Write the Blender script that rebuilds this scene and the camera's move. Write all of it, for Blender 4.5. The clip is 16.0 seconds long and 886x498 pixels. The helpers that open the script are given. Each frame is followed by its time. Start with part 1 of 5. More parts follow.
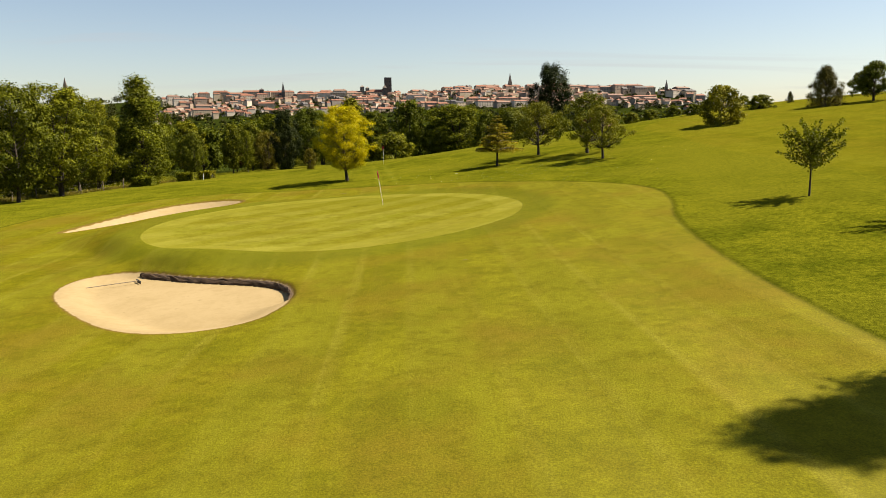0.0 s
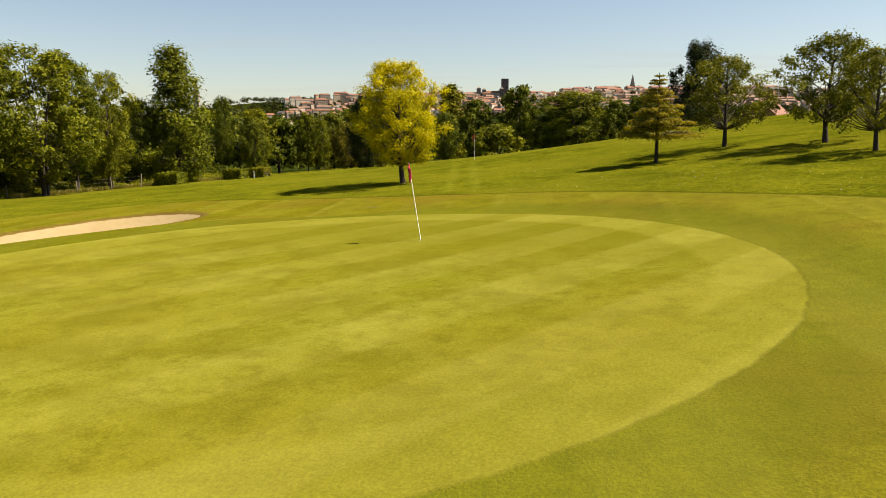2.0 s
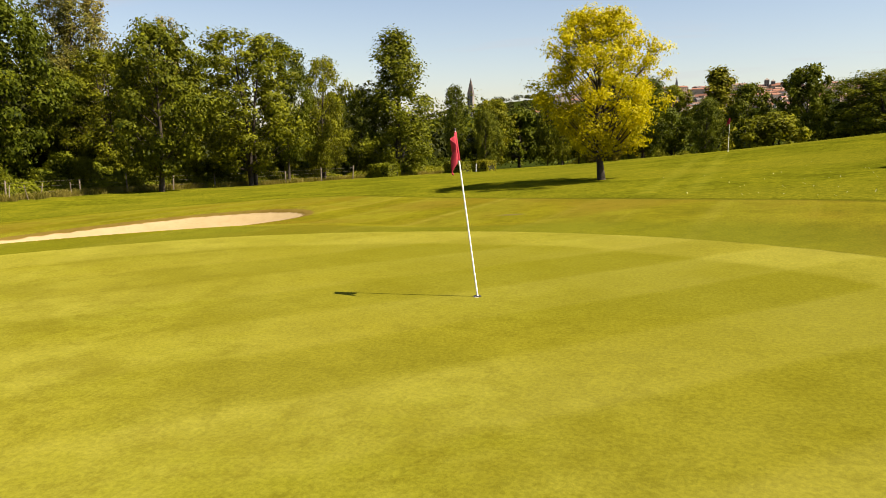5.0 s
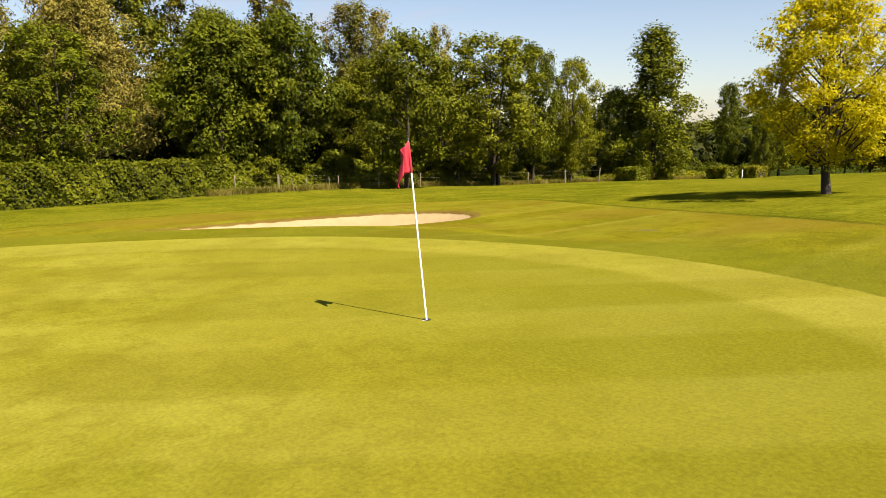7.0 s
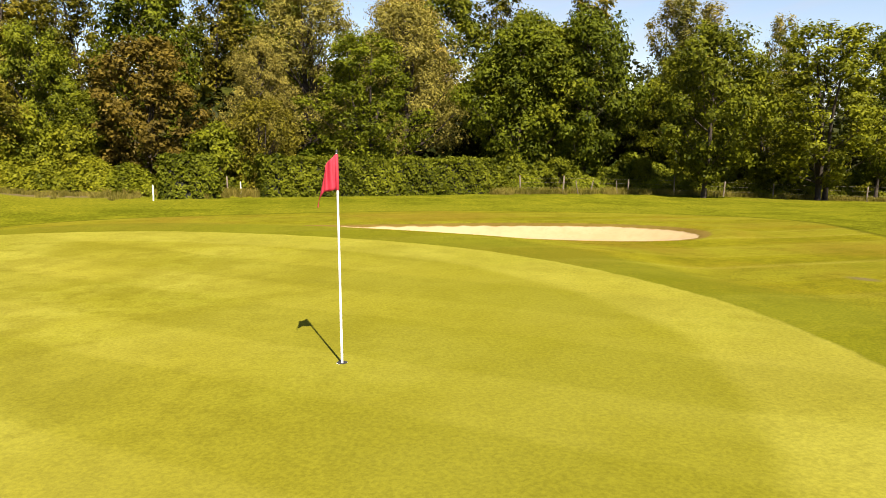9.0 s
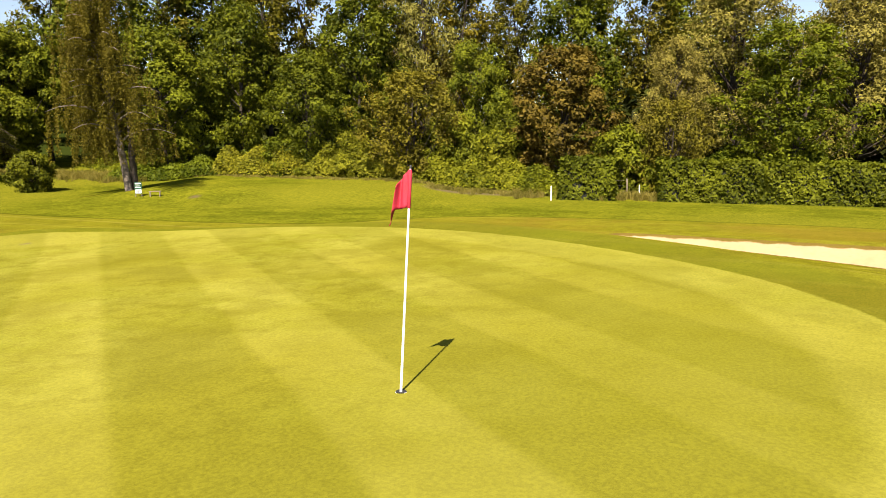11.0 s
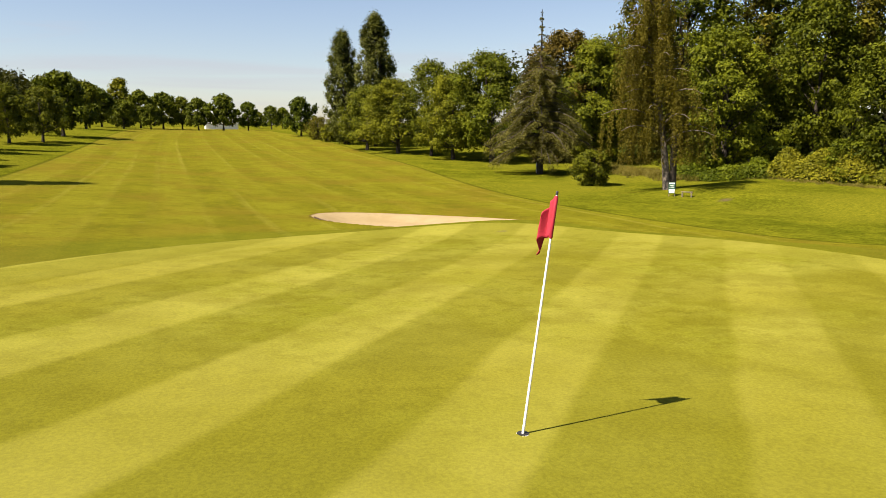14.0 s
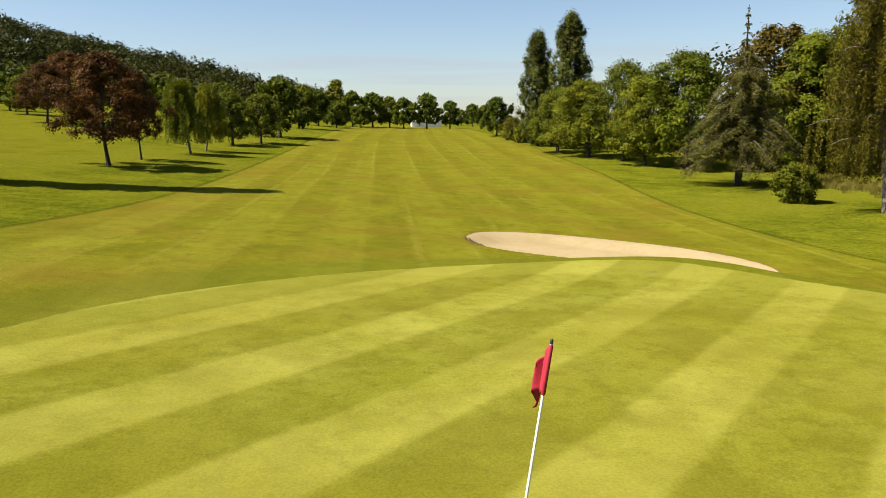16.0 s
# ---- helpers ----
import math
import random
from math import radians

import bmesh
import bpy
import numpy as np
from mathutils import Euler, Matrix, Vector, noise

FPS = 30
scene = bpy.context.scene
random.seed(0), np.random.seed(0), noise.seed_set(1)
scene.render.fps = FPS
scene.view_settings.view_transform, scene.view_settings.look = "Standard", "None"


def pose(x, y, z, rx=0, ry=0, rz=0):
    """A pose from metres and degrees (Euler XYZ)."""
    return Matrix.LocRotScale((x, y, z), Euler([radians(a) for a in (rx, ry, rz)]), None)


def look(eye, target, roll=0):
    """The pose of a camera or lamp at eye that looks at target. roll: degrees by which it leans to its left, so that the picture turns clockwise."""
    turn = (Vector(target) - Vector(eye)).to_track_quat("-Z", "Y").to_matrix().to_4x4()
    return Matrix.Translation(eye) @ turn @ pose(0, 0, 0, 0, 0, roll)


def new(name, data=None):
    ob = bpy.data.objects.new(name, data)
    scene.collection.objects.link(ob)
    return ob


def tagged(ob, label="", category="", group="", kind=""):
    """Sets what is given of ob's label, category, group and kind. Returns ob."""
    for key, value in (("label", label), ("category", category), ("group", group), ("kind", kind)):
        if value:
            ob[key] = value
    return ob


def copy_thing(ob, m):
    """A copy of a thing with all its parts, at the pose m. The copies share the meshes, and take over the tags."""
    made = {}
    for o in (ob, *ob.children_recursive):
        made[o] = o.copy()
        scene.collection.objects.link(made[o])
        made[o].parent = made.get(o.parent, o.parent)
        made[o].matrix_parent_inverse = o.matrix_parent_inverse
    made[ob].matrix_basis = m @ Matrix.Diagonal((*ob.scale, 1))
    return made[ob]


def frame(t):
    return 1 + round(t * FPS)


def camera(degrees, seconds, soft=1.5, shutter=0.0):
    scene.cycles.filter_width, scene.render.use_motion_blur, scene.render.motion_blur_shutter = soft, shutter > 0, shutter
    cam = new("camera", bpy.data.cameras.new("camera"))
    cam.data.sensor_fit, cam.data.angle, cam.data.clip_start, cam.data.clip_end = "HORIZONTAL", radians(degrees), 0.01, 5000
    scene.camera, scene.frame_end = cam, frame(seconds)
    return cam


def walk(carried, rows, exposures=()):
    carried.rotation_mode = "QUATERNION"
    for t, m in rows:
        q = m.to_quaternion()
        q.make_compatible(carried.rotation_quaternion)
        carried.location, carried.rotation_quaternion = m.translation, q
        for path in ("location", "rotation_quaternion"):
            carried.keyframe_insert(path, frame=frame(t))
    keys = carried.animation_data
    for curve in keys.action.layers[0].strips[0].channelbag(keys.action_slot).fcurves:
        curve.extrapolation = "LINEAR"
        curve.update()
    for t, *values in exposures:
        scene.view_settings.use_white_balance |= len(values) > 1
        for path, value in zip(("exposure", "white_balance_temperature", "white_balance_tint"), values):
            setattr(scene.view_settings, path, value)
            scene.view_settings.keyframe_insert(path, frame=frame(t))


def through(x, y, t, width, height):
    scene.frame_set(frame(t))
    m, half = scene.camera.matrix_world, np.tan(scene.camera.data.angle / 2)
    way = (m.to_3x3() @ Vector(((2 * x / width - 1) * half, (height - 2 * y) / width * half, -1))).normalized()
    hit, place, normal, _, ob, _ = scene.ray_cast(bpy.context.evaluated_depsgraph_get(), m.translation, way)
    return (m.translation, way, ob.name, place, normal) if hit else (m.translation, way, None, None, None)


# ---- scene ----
cam = camera(63.4, 16.0, 0.9)
PATH = [
    (0, (0.099, 0.255, 4.634), (0.358, 10.111, 2.959), -0.81),
    (0.5, (0.388, 9.126, 4.290), (0.547, 18.987, 2.634), -0.51),
    (1, (0.499, 16.494, 3.814), (0.298, 26.355, 2.165), -0.48),
    (1.5, (0.595, 21.734, 3.334), (-0.171, 31.570, 1.705), -0.43),
    (2, (0.718, 25.386, 2.901), (-0.578, 35.168, 1.277), -0.29),
    (2.5, (0.787, 28.252, 2.539), (-0.974, 37.960, 0.905), -0.16),
    (3, (0.768, 30.628, 2.322), (-1.458, 40.236, 0.671), -0.02),
    (3.2, (0.768, 31.384, 2.290), (-1.657, 40.942, 0.628), -0.11),
    (5.5, (1.992, 37.207, 2.056), (-3.464, 45.429, 0.434), -0.43),
    (6, (2.721, 37.920, 2.078), (-3.500, 45.582, 0.467), -0.39),
    (6.5, (3.498, 38.601, 2.112), (-3.553, 45.508, 0.507), -0.27),
    (7, (4.061, 39.366, 2.163), (-3.655, 45.518, 0.547), -0.15),
    (7.5, (4.398, 40.355, 2.213), (-3.924, 45.657, 0.589), -0.04),
    (8, (4.609, 41.455, 2.241), (-4.229, 45.840, 0.611), 0.05),
    (8.2, (4.664, 41.960, 2.261), (-4.359, 45.947, 0.617), 0.15),
    (10.3, (3.859, 46.389, 2.398), (-5.770, 44.281, 0.714), 0.28),
    (10.5, (3.731, 46.687, 2.422), (-5.752, 44.000, 0.732), -0.26),
    (11, (3.247, 47.255, 2.443), (-5.729, 43.182, 0.758), -0.27),
    (11.5, (2.723, 47.713, 2.458), (-5.568, 42.380, 0.776), -0.39),
    (12, (2.202, 48.145, 2.476), (-5.206, 41.640, 0.800), -0.33),
    (12.5, (1.706, 48.553, 2.514), (-4.769, 41.120, 0.835), -0.35),
    (13, (1.236, 48.930, 2.553), (-4.210, 40.712, 0.881), -0.47),
    (13.5, (0.744, 49.295, 2.603), (-3.596, 40.442, 0.932), -0.40),
    (14, (0.216, 49.545, 2.620), (-3.094, 40.258, 0.952), -0.40),
    (14.5, (-0.356, 49.771, 2.646), (-2.597, 40.168, 0.982), -0.41),
    (15, (-0.824, 49.998, 2.713), (-2.104, 40.222, 1.040), -0.50),
    (15.5, (-1.265, 49.984, 2.698), (-1.895, 40.146, 1.020), -0.45),
    (16, (-1.670, 48.867, 3.537), (-2.275, 39.035, 1.814), -0.46),
]
EXPOSURE = [(0.0, 1.43, 6950, 13), (0.5, 1.38, 6950, 13), (1.0, 1.44, 6800, 8), (2.0, 1.44, 7100, 12), (3.2, 1.5, 7050, 14), (5.5, 1.58, 7000, 17), (8.0, 1.7, 6800, 17), (10.5, 1.8, 6600, 18), (13.0, 1.56, 6700, 19), (14.0, 1.49, 6600, 17), (15.0, 1.43, 6250, 11), (16.0, 1.42, 6200, 11)]
walk(cam, [(t, look(eye, target, roll)) for t, eye, target, roll in PATH], EXPOSURE)

# ---- world, sun, exposure ----
SUN_ELEVATION = 51.5
world = bpy.data.worlds.new("sky")
scene.world = world
world.use_nodes = True
wn = world.node_tree.nodes
sky = wn.new("ShaderNodeTexSky")
sky.sky_type, sky.sun_disc = "NISHITA", False
sky.sun_elevation, sky.sun_rotation = radians(SUN_ELEVATION), radians(81)
sky.altitude, sky.air_density, sky.dust_density, sky.ozone_density = 100, 1.0, 0.7, 1.0
wn["Background"].inputs["Strength"].default_value = 0.05
# a thin veil of high cloud, drawn out in wisps and thicker towards the horizon
wl = world.node_tree.links
way = wn.new("ShaderNodeTexCoord")
parts_of_way, spread, flat = wn.new("ShaderNodeSeparateXYZ"), wn.new("ShaderNodeMath"), wn.new("ShaderNodeVectorMath")
wl.new(way.outputs["Generated"], parts_of_way.inputs[0])
spread.operation = "ADD"
spread.inputs[1].default_value = 0.12
wl.new(parts_of_way.outputs["Z"], spread.inputs[0])
flat.operation = "DIVIDE"
wl.new(way.outputs["Generated"], flat.inputs[0])
wl.new(spread.outputs[0], flat.inputs[1])
stretch = wn.new("ShaderNodeMapping")
stretch.inputs["Rotation"].default_value = (0, 0, 0.5)
stretch.inputs["Scale"].default_value = (0.35, 1.3, 0.0)
wl.new(flat.outputs[0], stretch.inputs[0])
wisps = wn.new("ShaderNodeTexNoise")
wisps.inputs["Scale"].default_value, wisps.inputs["Detail"].default_value, wisps.inputs["Distortion"].default_value = 1.1, 7.0, 0.6
wl.new(stretch.outputs[0], wisps.inputs["Vector"])
thick, low = wn.new("ShaderNodeMapRange"), wn.new("ShaderNodeMapRange")
for node, ends in ((thick, (0.50, 0.74, 0.0, 0.50)), (low, (0.0, 0.25, 0.08, 0.0))):
    node.interpolation_type = "SMOOTHSTEP"
    for slot, value in zip((1, 2, 3, 4), ends):
        node.inputs[slot].default_value = value
wl.new(wisps.outputs["Fac"], thick.inputs[0])
wl.new(parts_of_way.outputs["Z"], low.inputs[0])
veil, mixed = wn.new("ShaderNodeMath"), wn.new("ShaderNodeMix")
veil.operation = "MAXIMUM"
wl.new(thick.outputs[0], veil.inputs[0])
wl.new(low.outputs[0], veil.inputs[1])
mixed.data_type = "RGBA"
mixed.inputs[7].default_value = (4.2, 4.4, 4.7, 1)
wl.new(veil.outputs[0], mixed.inputs[0])
wl.new(sky.outputs["Color"], mixed.inputs[6])
wl.new(mixed.outputs[2], wn["Background"].inputs["Color"])
sun = new("sun", bpy.data.lights.new("sun", "SUN"))
sun.data.energy, sun.data.angle, sun.data.color = 5.0, radians(0.55), (1.0, 0.92, 0.76)
sun.matrix_basis = look((60, 12, 60 * math.tan(radians(SUN_ELEVATION))), (0, 1, 0))

# ---- materials ----


def nodes_of(name):
    m = bpy.data.materials.new(name)
    m.use_nodes = True
    t = m.node_tree
    return m, t, t.nodes["Principled BSDF"], t.nodes["Material Output"]


def add(t, kind, **inputs):
    n = t.nodes.new(kind)
    for key, value in inputs.items():
        n.inputs[key.replace("_", " ")].default_value = value
    return n


def mix(t, fac, a, b, how="MIX"):
    n = t.nodes.new("ShaderNodeMix")
    n.data_type, n.blend_type = "RGBA", how
    for slot, v in ((0, fac), (6, a), (7, b)):
        if isinstance(v, bpy.types.NodeSocket):
            t.links.new(v, n.inputs[slot])
        else:
            n.inputs[slot].default_value = v if slot == 0 else (*v, 1)
    return n.outputs[2]


def math_of(t, how, a, b=0.0, clamp=False):
    n = t.nodes.new("ShaderNodeMath")
    n.operation, n.use_clamp = how, clamp
    for slot, v in ((0, a), (1, b)):
        if isinstance(v, bpy.types.NodeSocket):
            t.links.new(v, n.inputs[slot])
        else:
            n.inputs[slot].default_value = v
    return n.outputs[0]


def ramp(t, value, low, high, a=0.0, b=1.0):
    n = t.nodes.new("ShaderNodeMapRange")
    n.interpolation_type = "SMOOTHSTEP"
    t.links.new(value, n.inputs[0])
    for slot, v in zip((1, 2, 3, 4), (low, high, a, b)):
        n.inputs[slot].default_value = v
    return n.outputs[0]


def noise_of(t, where, scale, detail=3.0, rough=0.55):
    n = add(t, "ShaderNodeTexNoise", Scale=scale, Detail=detail, Roughness=rough)
    t.links.new(where, n.inputs["Vector"])
    return n.outputs["Fac"]


def bump_of(t, shader, height, strength, distance):
    n = add(t, "ShaderNodeBump", Strength=strength, Distance=distance)
    t.links.new(height, n.inputs["Height"])
    t.links.new(n.outputs["Normal"], shader.inputs["Normal"])


def plain(name, a, b, scale=4.0, rough=0.8, metal=0.0, bump=0.0):
    """Two tones of one surface, mottled at two scales."""
    m, t, p, _ = nodes_of(name)
    where = t.nodes.new("ShaderNodeTexCoord").outputs["Object"]
    big, small = noise_of(t, where, scale), noise_of(t, where, scale * 9, 2.0)
    fac = ramp(t, math_of(t, "ADD", math_of(t, "MULTIPLY", big, 0.6), math_of(t, "MULTIPLY", small, 0.4)), 0.3, 0.7)
    t.links.new(mix(t, fac, a, b), p.inputs["Base Color"])
    p.inputs["Roughness"].default_value, p.inputs["Metallic"].default_value = rough, metal
    if bump:
        bump_of(t, p, small, bump, 0.02)
    return m


def leaf_material(name, dark, light, through=0.20, tint=0.25):
    """Leaves: tone by leaf and by tree, some light passing through the blade."""
    m, t, p, out = nodes_of(name)
    geo = t.nodes.new("ShaderNodeNewGeometry")
    info = t.nodes.new("ShaderNodeObjectInfo")
    where = t.nodes.new("ShaderNodeTexCoord").outputs["Object"]
    clump = ramp(t, noise_of(t, where, 0.55, 2.0), 0.3, 0.7)
    fac = math_of(t, "ADD", math_of(t, "MULTIPLY", geo.outputs["Random Per Island"], 0.5), math_of(t, "MULTIPLY", clump, 0.5), True)
    col = mix(t, fac, dark, light)
    tone = mix(t, info.outputs["Random"], (1 - tint, 1 - tint * 0.6, 1 - tint), (1 + tint, 1 + tint * 0.7, 1 + tint * 0.4))
    col = mix(t, 1.0, col, tone, "MULTIPLY")
    t.links.new(col, p.inputs["Base Color"])
    p.inputs["Roughness"].default_value = 0.55
    p.inputs["Specular IOR Level"].default_value = 0.05
    glow = t.nodes.new("ShaderNodeBsdfTranslucent")
    t.links.new(mix(t, 1.0, col, (1.25, 1.2, 0.45), "MULTIPLY"), glow.inputs["Color"])
    both = t.nodes.new("ShaderNodeMixShader")
    both.inputs[0].default_value = through
    t.links.new(p.outputs[0], both.inputs[1])
    t.links.new(glow.outputs[0], both.inputs[2])
    t.links.new(both.outputs[0], out.inputs["Surface"])
    return m


LEAF = {
    "dark": leaf_material("dark_leaves", (0.00994, 0.0176, 0.00144), (0.116, 0.13, 0.007)),
    "mid": leaf_material("green_leaves", (0.0190, 0.0275, 0.0020), (0.172, 0.180, 0.0095), 0.28),
    "bright": leaf_material("bright_leaves", (0.0237, 0.0347, 0.00206), (0.152, 0.16, 0.00833)),
    "olive": leaf_material("olive_leaves", (0.02, 0.0191, 0.00206), (0.156, 0.134, 0.012)),
    "pale": leaf_material("pale_willow_leaves", (0.0457, 0.0407, 0.00707), (0.247, 0.206, 0.0435)),
    "gold": leaf_material("golden_leaves", (0.173, 0.163, 0.00288), (0.495, 0.439, 0.0083), 0.45, 0.1),
    "red": leaf_material("copper_leaves", (0.0166, 0.00778, 0.00288), (0.122, 0.0555, 0.015), 0.3),
    "tawny": leaf_material("tawny_leaves", (0.0213, 0.0169, 0.00289), (0.124, 0.0903, 0.0138)),
    "birch": leaf_material("birch_leaves", (0.0420, 0.0320, 0.0040), (0.175, 0.132, 0.0165), 0.28),
    "needle": leaf_material("grey_needles", (0.0330, 0.0300, 0.0060), (0.190, 0.166, 0.0400), 0.2),
    "far": leaf_material("far_wood_leaves", (0.00662, 0.0104, 0.00192), (0.0441, 0.0456, 0.00638), 0.15),
    "fir": leaf_material("dark_needles", (0.00773, 0.013, 0.0024), (0.0342, 0.0413, 0.00821), 0.1),
    "amber": leaf_material("amber_needles", (0.165, 0.123, 0.0095), (0.446, 0.326, 0.0266), 0.3),
    "hedge": leaf_material("laurel_leaves", (0.011, 0.0187, 0.00144), (0.132, 0.144, 0.00821), 0.25, 0.12),
    "yew": leaf_material("olive_evergreen_needles", (0.0144, 0.0176, 0.0024), (0.101, 0.0906, 0.0119), 0.1),
    "poplar": leaf_material("poplar_leaves", (0.0216, 0.0256, 0.00499), (0.17, 0.163, 0.0315)),
    "lime": leaf_material("lime_leaves", (0.0365, 0.0435, 0.00288), (0.202, 0.195, 0.0119)),
}
BARK = plain("bark", (0.0144, 0.0101, 0.00624), (0.0456, 0.0326, 0.0211), 5.0, 0.9, 0, 0.6)
BARK_PALE = plain("birch_bark", (0.0152, 0.0108, 0.00762), (0.197, 0.158, 0.121), 5.0, 0.8, 0, 0.4)
# near-black tone for the hedge cores, shade between the leaves put into colour
CORE = plain("hedge_gap_shade", (0.00384, 0.00576, 0.00192), (0.0106, 0.0125, 0.0048), 4.0, 0.95)
WOOD = plain("weathered_wood", (0.096, 0.072, 0.048), (0.182, 0.149, 0.106), 8.0, 0.85, 0, 0.3)
WHITE = plain("white_paint", (0.70, 0.69, 0.66), (0.84, 0.83, 0.80), 12.0, 0.4)
BLACK = plain("black_rubber", (0.0072, 0.0072, 0.0072), (0.021, 0.0198, 0.018), 12.0, 0.6)
RED = plain("red_cloth", (0.234, 0.00518, 0.0155), (0.338, 0.00907, 0.0285), 9.0, 0.75, 0, 0.15)
GREEN_PAINT = plain("green_paint", (0.00576, 0.0432, 0.0216), (0.0096, 0.0672, 0.0336), 10.0, 0.5)
WIRE = plain("rusty_wire", (0.06, 0.05, 0.04), (0.14, 0.12, 0.10), 20.0, 0.7, 0.3)
TURF = plain("torn_turf", (0.022, 0.011, 0.0035), (0.060, 0.032, 0.011), 6.0, 0.95, 0, 0.8)
WALLS = [plain("cream_render", (0.32, 0.253, 0.172), (0.432, 0.355, 0.258), 0.15), plain("white_render", (0.418, 0.361, 0.291), (0.515, 0.457, 0.378), 0.15),
         plain("grey_stone", (0.132, 0.116, 0.0994), (0.229, 0.197, 0.166), 0.15), plain("rose_render", (0.251, 0.185, 0.139), (0.348, 0.266, 0.199), 0.15)]
TILES = [plain("terracotta_tiles", (0.12, 0.0454, 0.0238), (0.196, 0.0755, 0.0382), 0.2), plain("faded_tiles", (0.108, 0.0605, 0.0405), (0.174, 0.0962, 0.062), 0.2),
         plain("slate", (0.038, 0.0363, 0.0382), (0.076, 0.0706, 0.0716), 0.2)]
STONE_DARK = plain("soot_stone", (0.054, 0.0432, 0.0375), (0.115, 0.09, 0.0756), 0.2)
GLASS_DARK = plain("window_glass", (0.0144, 0.0168, 0.0192), (0.0336, 0.036, 0.0384), 1.0, 0.15)

# ---- the lie of the land ----
LAND = (0.045, 4.872, 2.154, 2.975, 3.881, 1.465, -1.098, 1.245, -3.464)
GREEN = [(5.7, 40.0), (5.1, 43.9), (3.0, 47.2), (-0.3, 49.1), (-3.8, 49.6), (-7.1, 48.8), (-9.7, 47.3), (-11.5, 45.2), (-12.95, 42.8), (-14.0, 40.0), (-14.1, 36.9), (-13.1, 33.7),
         (-10.8, 31.0), (-7.4, 29.4), (-3.7, 29.5), (-0.2, 31.0), (2.6, 33.3), (4.7, 36.2)]
PIT_SOUTH = [(-4.25, 23.4), (-4.25, 21.8), (-5.0, 20.15), (-7.0, 19.75), (-8.9, 20.5), (-10.85, 22.3), (-13.05, 25.2), (-13.5, 27.7), (-12.3, 29.2), (-10.4, 28.4),
             (-8.7, 27.2), (-6.3, 26.1), (-4.8, 25.0)]
PIT_NORTH = [(-21.4, 42.4), (-21.2, 45.6), (-20.5, 49.6), (-19.3, 53.9), (-17.2, 55.8), (-14.8, 55.7), (-13.3, 54.1), (-14.0, 51.8), (-16.2, 49.6), (-18.3, 46.6), (-20.2, 43.6)]
FAIRWAY = [(10.8, 31.0), (9.8, 25.0), (9.2, 18.0), (9.2, 8.0), (9.3, 0.0), (9.5, -30.0), (9.7, -60.0), (9.2, -120.0), (8.0, -200.0), (-18.0, -200.0), (-18.2, -110.0), (-18.6, -65.0),
           (-19.0, -18.0), (-17.2, 6.0), (-16.9, 19.0), (-17.8, 26.6), (-19.6, 31.8), (-24.0, 33.4), (-26.4, 36.5), (-27.0, 44.0), (-27.4, 55.0), (-24.6, 62.2), (-19.0, 62.4),
           (-12.3, 59.6), (-4.8, 56.5), (-1.2, 54.6), (1.6, 53.2), (4.2, 51.2), (6.8, 48.7), (8.7, 46.9), (11.4, 43.4), (12.9, 39.4), (12.1, 34.5)]
FAIRWAY_EAST = [(25.0, 89.0), (23.5, 66.0), (22.3, 51.0), (22.6, 43.0), (22.9, 34.0), (23.6, 16.0), (24.2, 2.0), (24.5, -8.0), (25.5, -35.0), (28.0, -90.0), (80.0, -100.0), (90.0, 60.0), (60.0, 110.0)]


def smooth_outline(points, rounds=3):
    """Rounds off a closed outline by cutting its corners."""
    p = np.array(points, float)
    for _ in range(rounds):
        q = np.roll(p, -1, 0)
        p = np.stack([0.75 * p + 0.25 * q, 0.25 * p + 0.75 * q], 1).reshape(-1, 2)
    return p


def distance_to(outline, x, y):
    """Metres to a closed outline, below zero inside it."""
    a, b = outline, np.roll(outline, -1, 0)
    best, inside = np.full(x.shape, 1e9), np.zeros(x.shape, bool)
    for (ax, ay), (bx, by) in zip(a, b):
        ux, uy = bx - ax, by - ay
        s = np.clip(((x - ax) * ux + (y - ay) * uy) / (ux * ux + uy * uy + 1e-12), 0, 1)
        best = np.minimum(best, (x - ax - s * ux) ** 2 + (y - ay - s * uy) ** 2)
        if abs(uy) > 1e-9:
            inside ^= ((ay > y) != (by > y)) & (x < ax + (y - ay) / uy * ux)
    return np.where(inside, -1, 1) * np.sqrt(best) - 0.10


OUT = {name: smooth_outline(o) for name, o in (("green", GREEN), ("south", PIT_SOUTH), ("north", PIT_NORTH), ("fairway", FAIRWAY), ("east", FAIRWAY_EAST))}


def step(v, low, high):
    s = np.clip((v - low) / (high - low), 0, 1)
    return s * s * (3 - 2 * s)


